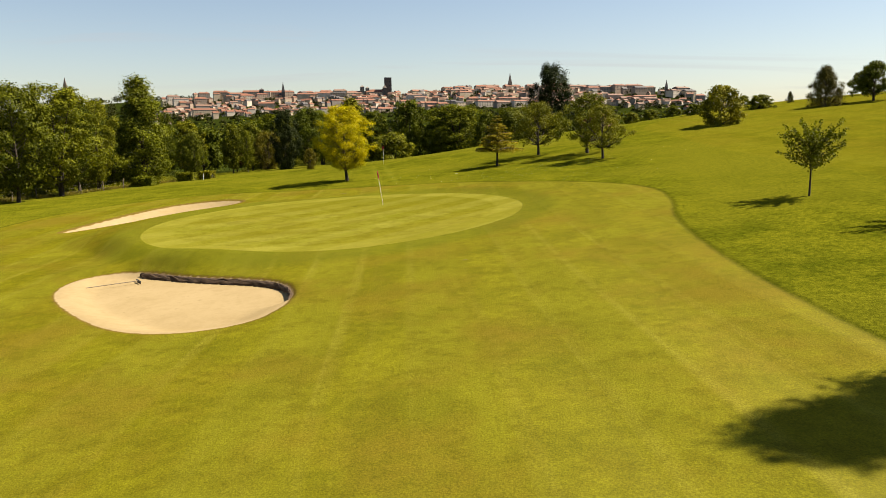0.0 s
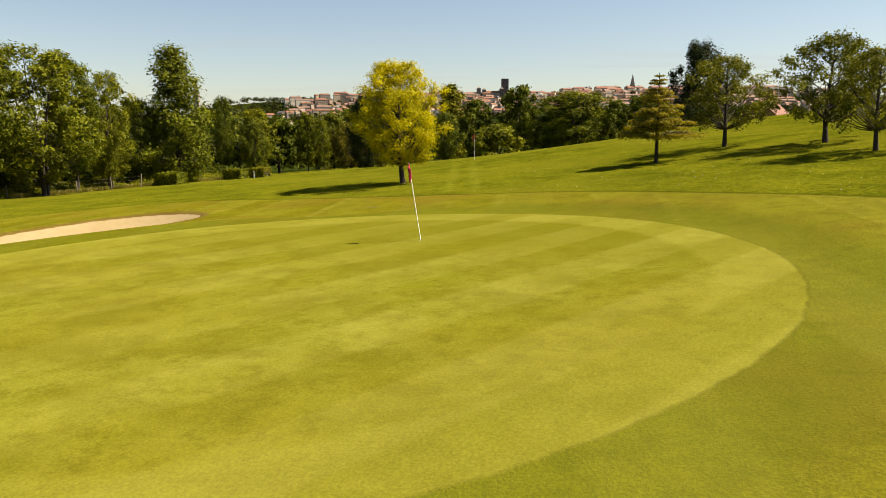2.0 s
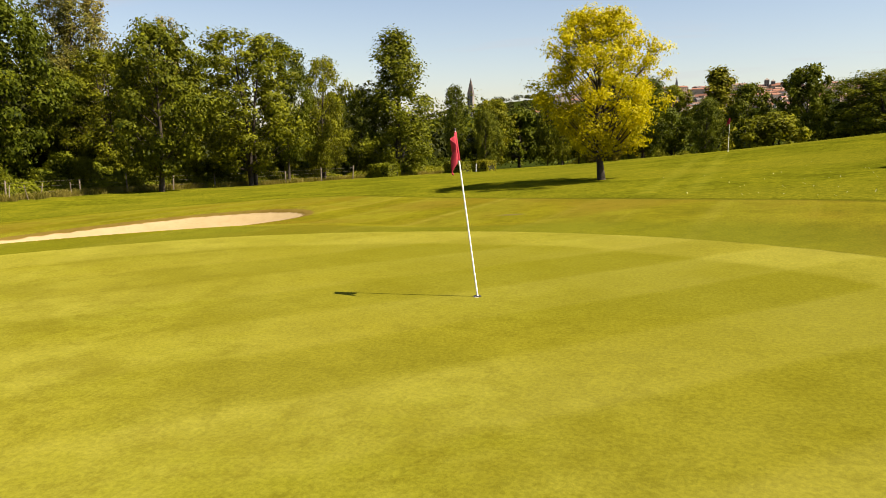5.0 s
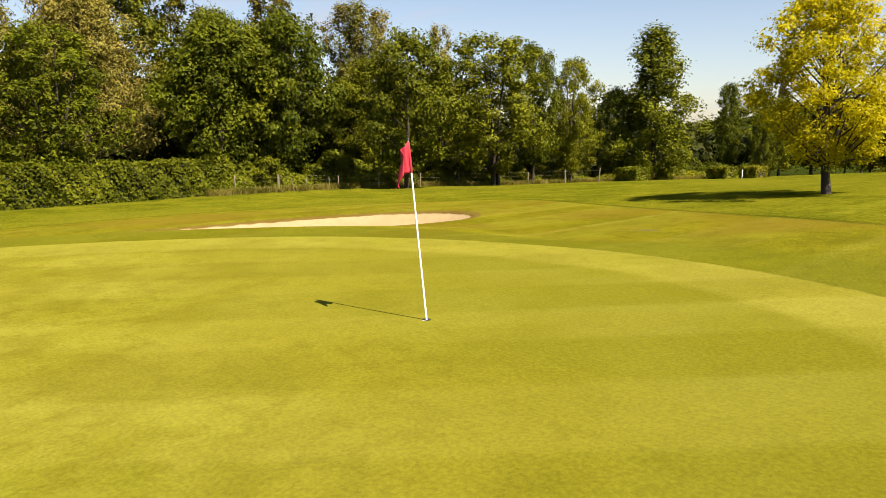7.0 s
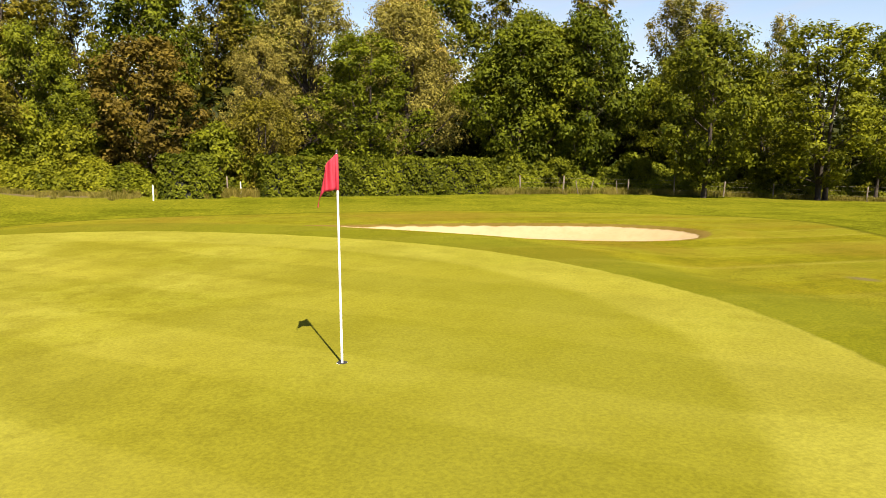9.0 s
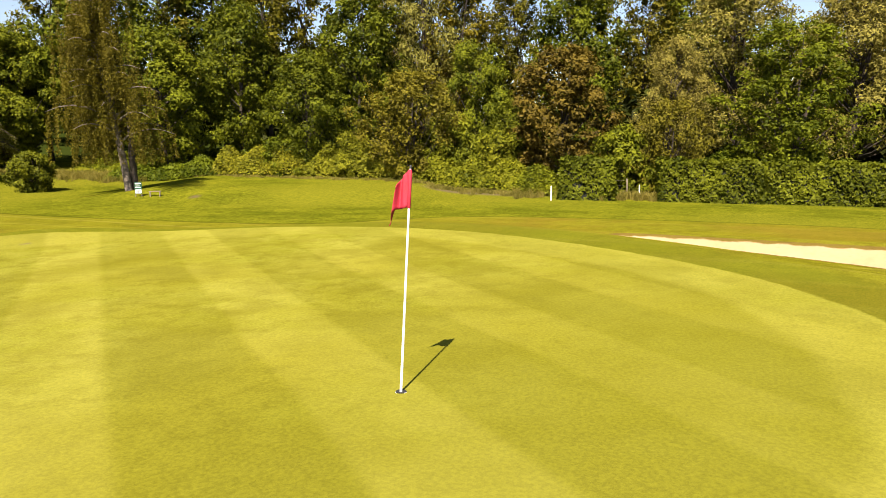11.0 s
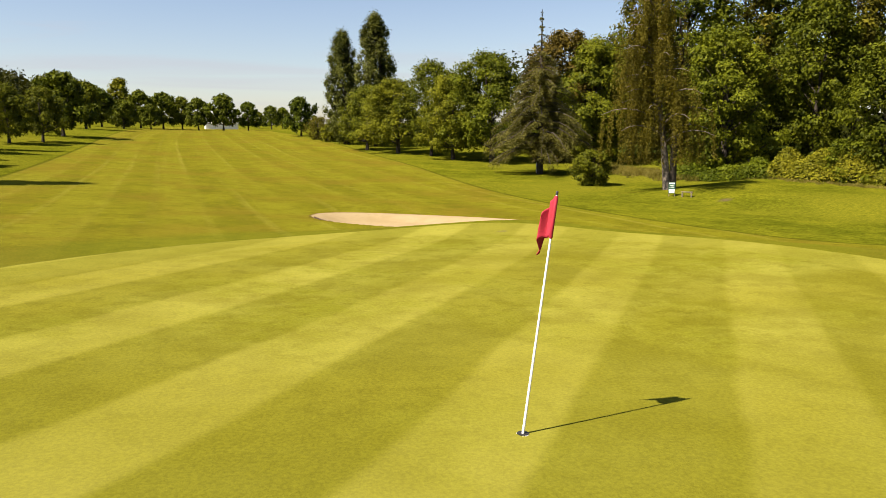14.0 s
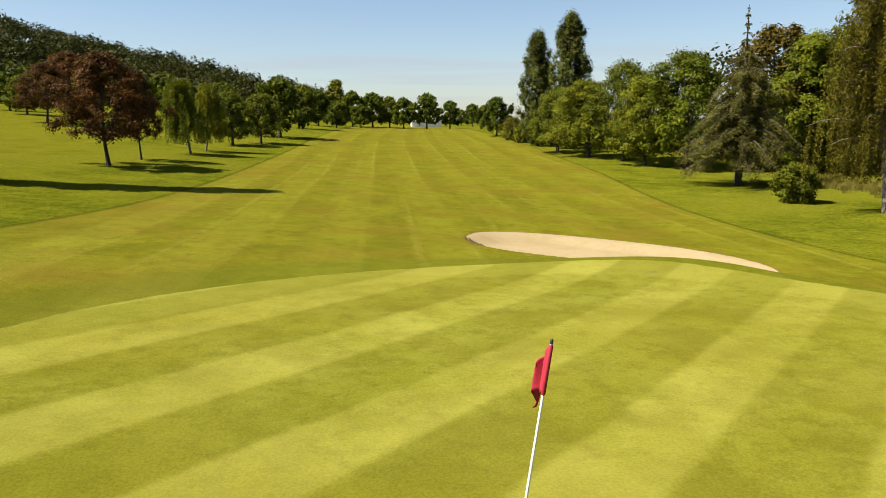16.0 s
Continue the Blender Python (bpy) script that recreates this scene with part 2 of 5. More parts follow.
def land(x, y):
    """Height of the ground before the bunkers are cut."""
    x, y = np.asarray(x, float), np.asarray(y, float)
    u, v = np.tanh(x / 60), np.tanh((y - 40) / 80)
    z = sum(c * f for c, f in zip(LAND, (1, u, v, u * u, u * v, v * v, u * u * v, u * v * v, v ** 3)))
    tee = np.maximum(np.abs((x + 36) * 0.8 + (y - 19) * 0.45) / 7.5, np.abs((y - 19) * 0.85 - (x + 36) * 0.4) / 8.0)
    z = z + 0.50 * (1 - step(tee, 0.75, 1.25))
    # the putting green: a nearly level platform that falls away to the west
    d = distance_to(OUT["green"], x, y)
    west = step(-x, 6.0, 11.5) * step(y, 33.0, 39.0)
    level = 0.003 + 0.04 * (x + 2.4) + 0.02 * (y - 44.25) + 0.002 * (x + 2.4) ** 2
    hold = 1 - step(d, 0.3 + 0.7 * west, 2.2 + 3.8 * west)
    z = z * (1 - hold) + np.clip(level, -1.2, 0.6) * hold
    z = z + 0.10 * np.sin(x * 0.21 + 1.3) * np.sin(y * 0.17) * step(np.hypot(x + 5, y - 40), 14, 26)
    z = z - 7.5 * step(y - 0.12 * x, 92, 150) * step(x, -30, 30)
    r = np.hypot(x, y)
    z = z - 22 * step(y, 150, 600) * (1 - step(y, 1150, 1420)) + (40 - 0.004 * x) * step(y, 1180, 1440) * step(x, -1000, -700) * (1 - step(x, 540, 700)) + 36 * step(y, 1430, 1650) * step(x, -950, -650) * (1 - step(x, 560, 720))
    z = z + 56 * np.exp(-(((x - 310) / 190) ** 2 + ((y + 340) / 230) ** 2)) * step(r, 140, 330)
    return z


def ground_z(x, y):
    """Height of the finished ground."""
    x, y = np.asarray(x, float), np.asarray(y, float)
    z = land(x, y)
    d = distance_to(OUT["south"], x, y)
    z = z + 0.30 * np.exp(-(((x + 10.2) / 4.4) ** 2 + ((y - 29.3) / 1.7) ** 2)) * step(d, 0.0, 0.8) - 0.18 * np.exp(-(((x + 8) / 6) ** 2 + ((y - 20) / 3.5) ** 2))
    bed = -1.25 + 0.16 * np.exp(np.minimum(d, 0) / 0.7)
    floor_z = np.minimum(z - 0.05, np.maximum(bed, z - 0.25))
    wide = 1.35 - 1.13 * step(y - 24.9 + 0.62 * (x + 8.5), -0.6, 0.8)
    cut = step(-d, -0.04 * np.ones_like(wide), wide)
    z = z * (1 - cut) + floor_z * cut
    d = distance_to(OUT["north"], x, y)
    z = z + 0.10 * np.exp(-(d - 0.7) ** 2 / 0.9) * step(d, -0.1, 0.7) * step(y - 0.9 * (x + 17.5), 50.5, 54.0)
    z = z + 0.05 * np.exp(-(d - 0.5) ** 2 / 0.5)
    return z - (0.07 * step(-d, -0.02, 0.10) + 0.40 * step(-d, 0.0, 1.15)) * (0.75 + 0.35 * step(52 - y, 0, 5))


def gz(x, y):
    return float(ground_z(np.array([x]), np.array([y]))[0])


def axis(low, high, fine, far_low, far_high):
    """Grid lines: close together between low and high, ever wider apart outside."""
    mid = np.arange(low, high + fine / 2, fine)
    out = [[], []]
    for side, (start, end) in enumerate(((low, far_low), (high, far_high))):
        gap, at = fine, start
        while abs(at - start) < abs(end - start):
            gap = min(gap * 1.13, 90)
            at += math.copysign(gap, end - start)
            out[side].append(at)
    return np.array(out[0][::-1] + list(mid) + out[1])


def ground_material():
    m, t, p, out = nodes_of("mown_grass_and_sand")
    where = t.nodes.new("ShaderNodeNewGeometry").outputs["Position"]
    xyz = t.nodes.new("ShaderNodeSeparateXYZ")
    t.links.new(where, xyz.inputs[0])

    def attribute(name):
        n = t.nodes.new("ShaderNodeAttribute")
        n.attribute_name = name
        return n.outputs["Fac"]
    mow = math_of(t, "MULTIPLY", math_of(t, "SUBTRACT", noise_of(t, where, 3.0), 0.5), 0.14)
    broad, patch, fine, blades = noise_of(t, where, 0.07, 3), noise_of(t, where, 0.45, 4), noise_of(t, where, 3.2, 4, 0.65), noise_of(t, where, 26, 3, 0.7)
    mottle = ramp(t, math_of(t, "ADD", math_of(t, "MULTIPLY", patch, 0.55), math_of(t, "MULTIPLY", fine, 0.45)), 0.34, 0.66)
    grain = ramp(t, blades, 0.25, 0.75)
    # rough
    rough = mix(t, mottle, (0.0500, 0.0600, 0.0036), (0.110, 0.112, 0.0075))
    rough = mix(t, ramp(t, noise_of(t, where, 1.1, 5, 0.7), 0.50, 0.74, 0.0, 0.38), rough, (0.0440, 0.0490, 0.0032))
    rough = mix(t, ramp(t, broad, 0.42, 0.66), rough, (0.100, 0.101, 0.0080))
    rough = mix(t, grain, mix(t, 1.0, rough, (0.56, 0.58, 0.54), "MULTIPLY"), mix(t, 1.0, rough, (1.36, 1.32, 1.28), "MULTIPLY"))
    tuft = ramp(t, noise_of(t, where, 7.0, 4, 0.7), 0.36, 0.64)
    rough = mix(t, tuft, mix(t, 1.0, rough, (0.76, 0.78, 0.75), "MULTIPLY"), mix(t, 1.0, rough, (1.18, 1.16, 1.12), "MULTIPLY"))
    # fairway, mown in long lanes
    lane = math_of(t, "ADD", xyz.outputs["X"], math_of(t, "MULTIPLY", math_of(t, "SINE", math_of(t, "MULTIPLY", xyz.outputs["Y"], 0.03)), 0.9))
    long = t.nodes.new("ShaderNodeCombineXYZ")
    t.links.new(lane, long.inputs[0])
    t.links.new(math_of(t, "MULTIPLY", xyz.outputs["Y"], 0.022), long.inputs[1])
    streak = noise_of(t, long.outputs[0], 1.0, 5, 0.6)
    wave = ramp(t, math_of(t, "SINE", math_of(t, "MULTIPLY", lane, 1.75)), -0.6, 0.6)
    line = ramp(t, math_of(t, "SINE", math_of(t, "MULTIPLY", math_of(t, "ADD", lane, math_of(t, "MULTIPLY", streak, 0.5)), 3.5)), 0.70, 1.0)
    fair = mix(t, mottle, (0.0733, 0.0719, 0.00182), (0.123, 0.117, 0.00455))
    fair = mix(t, math_of(t, "MULTIPLY", wave, ramp(t, patch, 0.3, 0.7, 0.30, 0.60)), fair, (0.125, 0.122, 0.00728))
    fair = mix(t, math_of(t, "MULTIPLY", line, ramp(t, streak, 0.40, 0.66, 0.03, 0.44)), fair, (0.175, 0.158, 0.0205))
    fair = mix(t, ramp(t, streak, 0.56, 0.72, 0.0, 0.30), fair, (0.149, 0.137, 0.0138))
    fair = mix(t, ramp(t, noise_of(t, where, 0.17, 5, 0.65), 0.44, 0.66, 0.0, 0.75), fair, (0.108, 0.0775, 0.00637))
    fair = mix(t, ramp(t, noise_of(t, where, 1.3, 6, 0.75), 0.47, 0.66, 0.0, 0.70), fair, (0.0713, 0.0636, 0.00211))
    fair = mix(t, math_of(t, "MULTIPLY", grain, 0.66), mix(t, 1.0, fair, (0.58, 0.58, 0.52), "MULTIPLY"), mix(t, 1.0, fair, (1.54, 1.52, 1.48), "MULTIPLY"))
    # putting green, mown in straight bands on the slant
    across = math_of(t, "ADD", math_of(t, "MULTIPLY", xyz.outputs["X"], -0.766), math_of(t, "MULTIPLY", xyz.outputs["Y"], 0.643))
    band = ramp(t, math_of(t, "SINE", math_of(t, "MULTIPLY", math_of(t, "SUBTRACT", math_of(t, "ADD", across, math_of(t, "MULTIPLY", patch, 0.22)), 28.0), -2.285)), -0.40, 0.40)
    smooth = mix(t, mottle, (0.124, 0.124, 0.0084), (0.159, 0.155, 0.0184))
    smooth = mix(t, ramp(t, noise_of(t, where, 0.22, 3), 0.35, 0.68), smooth, (0.134, 0.125, 0.00912))
    smooth = mix(t, ramp(t, noise_of(t, where, 0.65, 5, 0.62), 0.42, 0.66, 0.0, 0.80), smooth, (0.1, 0.0932, 0.00531))
    smooth = mix(t, ramp(t, noise_of(t, where, 2.3, 6, 0.75), 0.47, 0.66, 0.0, 0.70), smooth, (0.0912, 0.0839, 0.00493))
    lap = math_of(t, "ADD", attribute("d_green"), math_of(t, "MULTIPLY", patch, 0.3))
    north = ramp(t, math_of(t, "ADD", math_of(t, "SUBTRACT", xyz.outputs["Y"], math_of(t, "MULTIPLY", xyz.outputs["X"], -0.35)), math_of(t, "MULTIPLY", patch, 6.0)), 41.0, 50.0)
    inner = math_of(t, "MULTIPLY", north, ramp(t, lap, -1.6, -1.0, 0.85, 0.0))
    smooth = mix(t, inner, smooth, (0.105, 0.102, 0.00531))
    smooth = mix(t, ramp(t, lap, -1.5, -1.2, 0.0, 0.35), smooth, (0.177, 0.171, 0.0229))
    smooth = mix(t, math_of(t, "MULTIPLY", grain, 0.6), mix(t, 1.0, smooth, (0.72, 0.71, 0.66), "MULTIPLY"), mix(t, 1.0, smooth, (1.26, 1.25, 1.22), "MULTIPLY"))
    sand = mix(t, mottle, (0.237, 0.179, 0.0911), (0.282, 0.218, 0.118))
    sand = mix(t, ramp(t, fine, 0.55, 0.8), sand, (0.209, 0.158, 0.08))
    soil = mix(t, fine, (0.0624, 0.0346, 0.0106), (0.12, 0.0672, 0.0216))
    collar = mix(t, 0.52, fair, (0.058, 0.068, 0.0028))

    def inside(name, reach=0.06, shift=0.0):
        d = math_of(t, "ADD", math_of(t, "ADD", attribute(name), mow), shift)
        return ramp(t, d, -reach, reach, 1.0, 0.0)
    col = mix(t, inside("d_east", 0.5), rough, mix(t, 0.55, rough, mix(t, 0.4, fair, smooth)))
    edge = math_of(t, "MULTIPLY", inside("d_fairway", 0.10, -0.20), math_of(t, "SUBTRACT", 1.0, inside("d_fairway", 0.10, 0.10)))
    col = mix(t, inside("d_fairway", 0.12), col, fair)
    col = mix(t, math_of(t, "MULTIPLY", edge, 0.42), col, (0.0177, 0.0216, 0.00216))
    col = mix(t, inside("d_green", 0.6, -1.7), col, collar)
    col = mix(t, inside("d_green", 0.05), col, smooth)
    lie = t.nodes.new("ShaderNodeSeparateXYZ")
    t.links.new(t.nodes.new("ShaderNodeNewGeometry").outputs["Normal"], lie.inputs[0])
    steep = ramp(t, math_of(t, "ADD", lie.outputs["Z"], mow), 0.86, 0.70)
    for name, face, rim in (("d_south", mix(t, steep, sand, soil), -0.05), ("d_north", sand, -0.30)):
        col = mix(t, math_of(t, "MULTIPLY", inside(name, 0.08, rim), 0.7), col, soil)
        col = mix(t, inside(name, 0.04, 0.03), col, face)
    col = mix(t, ramp(t, attribute("bare"), 0.2, 0.8), col, mix(t, fine, (0.0653, 0.0497, 0.0216), (0.106, 0.0864, 0.0389)))
    col = mix(t, math_of(t, "MULTIPLY", attribute("track"), ramp(t, fine, 0.3, 0.6, 0.10, 0.45)), col, (0.135, 0.138, 0.0140))
    col = mix(t, attribute("wild"), col, mix(t, patch, (0.0114, 0.0173, 0.00259), (0.0245, 0.0324, 0.00518)))
    t.links.new(col, p.inputs["Base Color"])
    p.inputs["Roughness"].default_value = 0.85
    p.inputs["Diffuse Roughness"].default_value = 0.15
    p.inputs["Specular IOR Level"].default_value = 0.0
    smoothness = math_of(t, "SUBTRACT", 1.0, math_of(t, "MULTIPLY", inside("d_green", 0.05), 0.75))
    high = math_of(t, "ADD", math_of(t, "MULTIPLY", blades, 0.6), math_of(t, "MULTIPLY", fine, 0.7))
    sandy = math_of(t, "SUBTRACT", 1.0, math_of(t, "MULTIPLY", math_of(t, "MAXIMUM", inside("d_south", 0.1), inside("d_north", 0.1)), 0.85))
    bump_of(t, p, math_of(t, "MULTIPLY", math_of(t, "MULTIPLY", high, smoothness), sandy), 0.55, 0.07)
    # the sheen of the blades, which lean up or down the mown lanes
    on_green = inside("d_green", 0.05)

    def leaning(lanes, way, tilt):
        n = t.nodes.new("ShaderNodeVectorMath")
        n.operation = "SCALE"
        n.inputs[0].default_value = way
        t.links.new(math_of(t, "MULTIPLY", math_of(t, "SUBTRACT", lanes, 0.5), tilt), n.inputs["Scale"])
        return n.outputs[0]
    lean = mix(t, on_green, leaning(wave, (0.0, 1.0, 0.0), 0.85), leaning(band, (0.80, 0.60, 0.0), 1.5))
    tilt = t.nodes.new("ShaderNodeVectorMath")
    tilt.operation = "ADD"
    t.links.new(t.nodes.new("ShaderNodeNewGeometry").outputs["Normal"], tilt.inputs[0])
    t.links.new(lean, tilt.inputs[1])
    unit = t.nodes.new("ShaderNodeVectorMath")
    unit.operation = "NORMALIZE"
    t.links.new(tilt.outputs[0], unit.inputs[0])
    sheen = add(t, "ShaderNodeBsdfGlossy", Roughness=0.70)
    sheen.inputs["Color"].default_value = (0.80, 0.76, 0.24, 1)
    t.links.new(unit.outputs[0], sheen.inputs["Normal"])
    both = t.nodes.new("ShaderNodeMixShader")
    mown = math_of(t, "MULTIPLY", inside("d_fairway", 0.12), math_of(t, "SUBTRACT", 1.0, math_of(t, "MAXIMUM", inside("d_south", 0.1), inside("d_north", 0.1))))
    t.links.new(math_of(t, "MULTIPLY", mown, math_of(t, "ADD", 0.032, math_of(t, "MULTIPLY", on_green, ramp(t, patch, 0.34, 0.66, 0.002, 0.024)))), both.inputs[0])
    t.links.new(p.outputs[0], both.inputs[1])
    t.links.new(sheen.outputs[0], both.inputs[2])
    t.links.new(both.outputs[0], out.inputs["Surface"])
    return m


gx, gy = axis(-22, 2, 0.18, -3300, 3300), axis(19, 57, 0.18, -3300, 3300)
X, Y = np.meshgrid(gx, gy)
Z = ground_z(X.ravel(), Y.ravel())
nx, ny = len(gx), len(gy)
idx = np.arange(nx * ny).reshape(ny, nx)
quads = np.stack([idx[:-1, :-1], idx[:-1, 1:], idx[1:, 1:], idx[1:, :-1]], -1).reshape(-1, 4)


def mesh_from(name, verts, faces, smooth=False):
    """A mesh from arrays of vertices and of faces with one number of corners."""
    me = bpy.data.meshes.new(name)
    faces = np.asarray(faces)
    n, k = faces.shape
    me.vertices.add(len(verts)), me.loops.add(n * k), me.polygons.add(n)
    me.vertices.foreach_set("co", np.asarray(verts, np.float32).ravel())
    me.loops.foreach_set("vertex_index", faces.astype(np.int32).ravel())
    me.polygons.foreach_set("loop_start", np.arange(0, n * k, k, dtype=np.int32))
    me.polygons.foreach_set("use_smooth", np.full(n, smooth))
    me.update(calc_edges=True)
    me.validate()
    return me


ground_mesh = mesh_from("ground", np.stack([X.ravel(), Y.ravel(), Z], 1), quads, True)
for name, key in (("d_green", "green"), ("d_south", "south"), ("d_north", "north"), ("d_fairway", "fairway"), ("d_east", "east")):
    d = np.clip(distance_to(OUT[key], X.ravel(), Y.ravel()), -8, 8).astype(np.float32)
    ground_mesh.attributes.new(name, "FLOAT", "POINT").data.foreach_set("value", d)
bare = (step(-X.ravel(), 36, 39) * (1 - step(np.abs(Y.ravel() - 31), 2.5, 5.5)) * (1 - step(-X.ravel(), 42, 45))).astype(np.float32)
for sx, sy, rx, ry in ((-5.75, 53.2, 0.45, 0.22), (-8.25, 30.9, 0.20, 0.14), (6.2, 30.85, 0.22, 0.12), (4.37, 47.8, 0.30, 0.16), (-26.4, 19.1, 0.6, 0.35), (1.6, 26.0, 0.14, 0.12), (7.6, 22.5, 0.16, 0.10)):
    bare = np.maximum(bare, 0.75 * np.exp(-((X.ravel() - sx) / rx) ** 2 - ((Y.ravel() - sy) / ry) ** 2)).astype(np.float32)
track = np.zeros(len(Z), np.float32)
for bend in (((-3.26, 56.65), (-3.92, 64.5), (-5.6, 80.7)), ((-1.9, 56.3), (-3.0, 67.5), (-4.2, 79.7))):
    off = np.abs(X.ravel() - np.interp(Y.ravel(), [q[1] for q in bend], [q[0] for q in bend]))
    track = np.maximum(track, np.exp(-(off / 0.24) ** 2) * step(Y.ravel(), 56, 58) * (1 - step(Y.ravel(), 78, 81)))
ground_mesh.attributes.new("track", "FLOAT", "POINT").data.foreach_set("value", track.astype(np.float32))
ground_mesh.attributes.new("bare", "FLOAT", "POINT").data.foreach_set("value", bare)
wild = np.maximum(np.maximum(step(Y.ravel(), 146, 165), step(-X.ravel(), 42, 47)), step(np.hypot(X.ravel(), Y.ravel()), 230, 320)).astype(np.float32)
ground_mesh.attributes.new("wild", "FLOAT", "POINT").data.foreach_set("value", wild)
ground_mesh.materials.append(ground_material())
ground = tagged(new("ground", ground_mesh), "mown golf course grass with a pale green and two sand bunkers", "ground", kind="structure")


def part(name, data, material, parent, label=""):
    """Links a mesh or a bmesh as one mesh object under a thing or a part."""
    if isinstance(data, bmesh.types.BMesh):
        me = bpy.data.meshes.new(name)
        data.to_mesh(me)
        data.free()
        data = me
    if not data.materials:
        data.materials.append(material)
    ob = new(name, data)
    ob.parent = parent
    return tagged(ob, label)


def joined(pieces):
    """Puts arrays of (vertices, four-cornered faces) together."""
    verts, faces, at = [], [], 0
    for v, f in pieces:
        verts.append(v), faces.append(np.asarray(f) + at)
        at += len(v)
    return np.concatenate(verts), np.concatenate(faces)


def tube(path, radii, sides=6):
    """A tapering tube along a path."""
    path = np.asarray(path, float)
    tangent = np.gradient(path, axis=0)
    tangent /= np.linalg.norm(tangent, axis=1)[:, None] + 1e-9
    ref = np.where(np.abs(tangent[:, 2:3]) > 0.9, np.array([[1.0, 0, 0]]), np.array([[0, 0, 1.0]]))
    a = np.cross(tangent, ref)
    a /= np.linalg.norm(a, axis=1)[:, None] + 1e-9
    b = np.cross(tangent, a)
    ang = np.linspace(0, 2 * math.pi, sides, endpoint=False)
    ring = path[:, None] + np.asarray(radii)[:, None, None] * (np.cos(ang)[None, :, None] * a[:, None] + np.sin(ang)[None, :, None] * b[:, None])
    n = len(path)
    i = np.arange(n * sides).reshape(n, sides)
    j = np.roll(i, -1, 1)
    faces = np.stack([i[:-1], j[:-1], j[1:], i[1:]], -1).reshape(-1, 4)
    return ring.reshape(-1, 3), faces


def lip():
    """The cut turf face under the far rim of the south bunker, overhanging a little and ragged along its foot."""
    rng = np.random.default_rng(3)
    o = OUT["south"]
    nxt = np.roll(o, -1, 0) - np.roll(o, 1, 0)
    out = np.stack([-nxt[:, 1], nxt[:, 0]], 1) / np.linalg.norm(nxt, axis=1)[:, None]
    if np.sum(out * (o - o.mean(0))) < 0:
        out = -out
    keep = np.arange(65, 106) % len(o)
    s = np.linspace(0, 1, len(keep))
    fade = np.minimum(1, np.minimum(s * 9 + 0.45, (1 - s) * 2.6)) ** 0.9
    fade = fade * (1 + 0.18 * np.sin(np.arange(len(keep)) * 2.3) * rng.uniform(0.2, 1, len(keep)))
    rows = []
    for inset, drop in ((-0.06, -1), (0.01, -1), (0.06, 0.09), (0.10, 0.11), (0.14, 0.14), (0.19, 0.20), (0.25, 0.34)):
        p = o[keep] - out[keep] * (max(inset, 0) * fade[:, None] + min(inset, 0) + rng.normal(0, 0.008, (len(keep), 1)))
        top = ground_z(*(o[keep] + out[keep] * 0.14).T)
        foot = ground_z(*(o[keep] - out[keep] * 0.45).T) - 0.06
        z = np.maximum(top - drop * fade + rng.normal(0, 0.014, len(keep)), foot) if drop > 0 else top - (0.11 if inset < 0 else 0.075)
        rows.append(np.column_stack([p, z]))
    n = len(keep)
    f = [[k * n + i, k * n + i + 1, (k + 1) * n + i + 1, (k + 1) * n + i] for k in range(len(rows) - 1) for i in range(n - 1)]
    ob = new("bunker_lip", mesh_from("bunker_lip", np.concatenate(rows), f))
    ob.data.materials.append(TURF)
    return tagged(ob, "dark cut turf face under the bunker rim", "bunker lip", kind="structure")


lip()


def leaves(centres, outward, size, rng, slender=0.55, lift=0.5, spread=0.9, hang=0.0):
    """Leaf blades at the centres, each a small pointed face."""
    n = len(centres)
    normal = outward * 0.7 + rng.normal(0, spread, (n, 3)) * 0.7 + np.array([0, 0, lift])
    normal /= np.linalg.norm(normal, axis=1)[:, None] + 1e-9
    along = rng.normal(0, 1, (n, 3)) + np.array([0, 0, -hang])
    along -= normal * np.sum(along * normal, 1)[:, None]
    along /= np.linalg.norm(along, axis=1)[:, None] + 1e-9
    side = np.cross(normal, along)
    length = size * rng.uniform(0.6, 1.3, n)[:, None]
    width = length * slender * 0.62
    foot = centres - along * length * 0.5
    v = np.stack([foot + side * width, centres + along * length * 0.5 - normal * length * 0.15, foot - side * width], 1)
    return v.reshape(-1, 3), np.arange(n * 3).reshape(n, 3)


# ---- trees ----
def profile(shape, s):
    if shape == "column":
        return np.minimum(1, s * 5 + 0.25) * (1 - s) ** 0.42
    if shape == "cone":
        return (1 - s) ** 0.85 * np.minimum(1, s * 9 + 0.3)
    if shape == "egg":
        return (1 - s) ** 0.62 * np.minimum(1, s * 4 + 0.6)
    if shape == "oval":
        return np.sin(math.pi * np.clip(s * 0.9 + 0.06, 0, 1)) ** 0.62
    if shape == "dome":
        return (1 - s ** 2.2) ** 0.5 * np.minimum(1, s * 4 + 0.55)
    return np.sin(math.pi * np.clip(s * 0.94 + 0.03, 0, 1)) ** 0.5


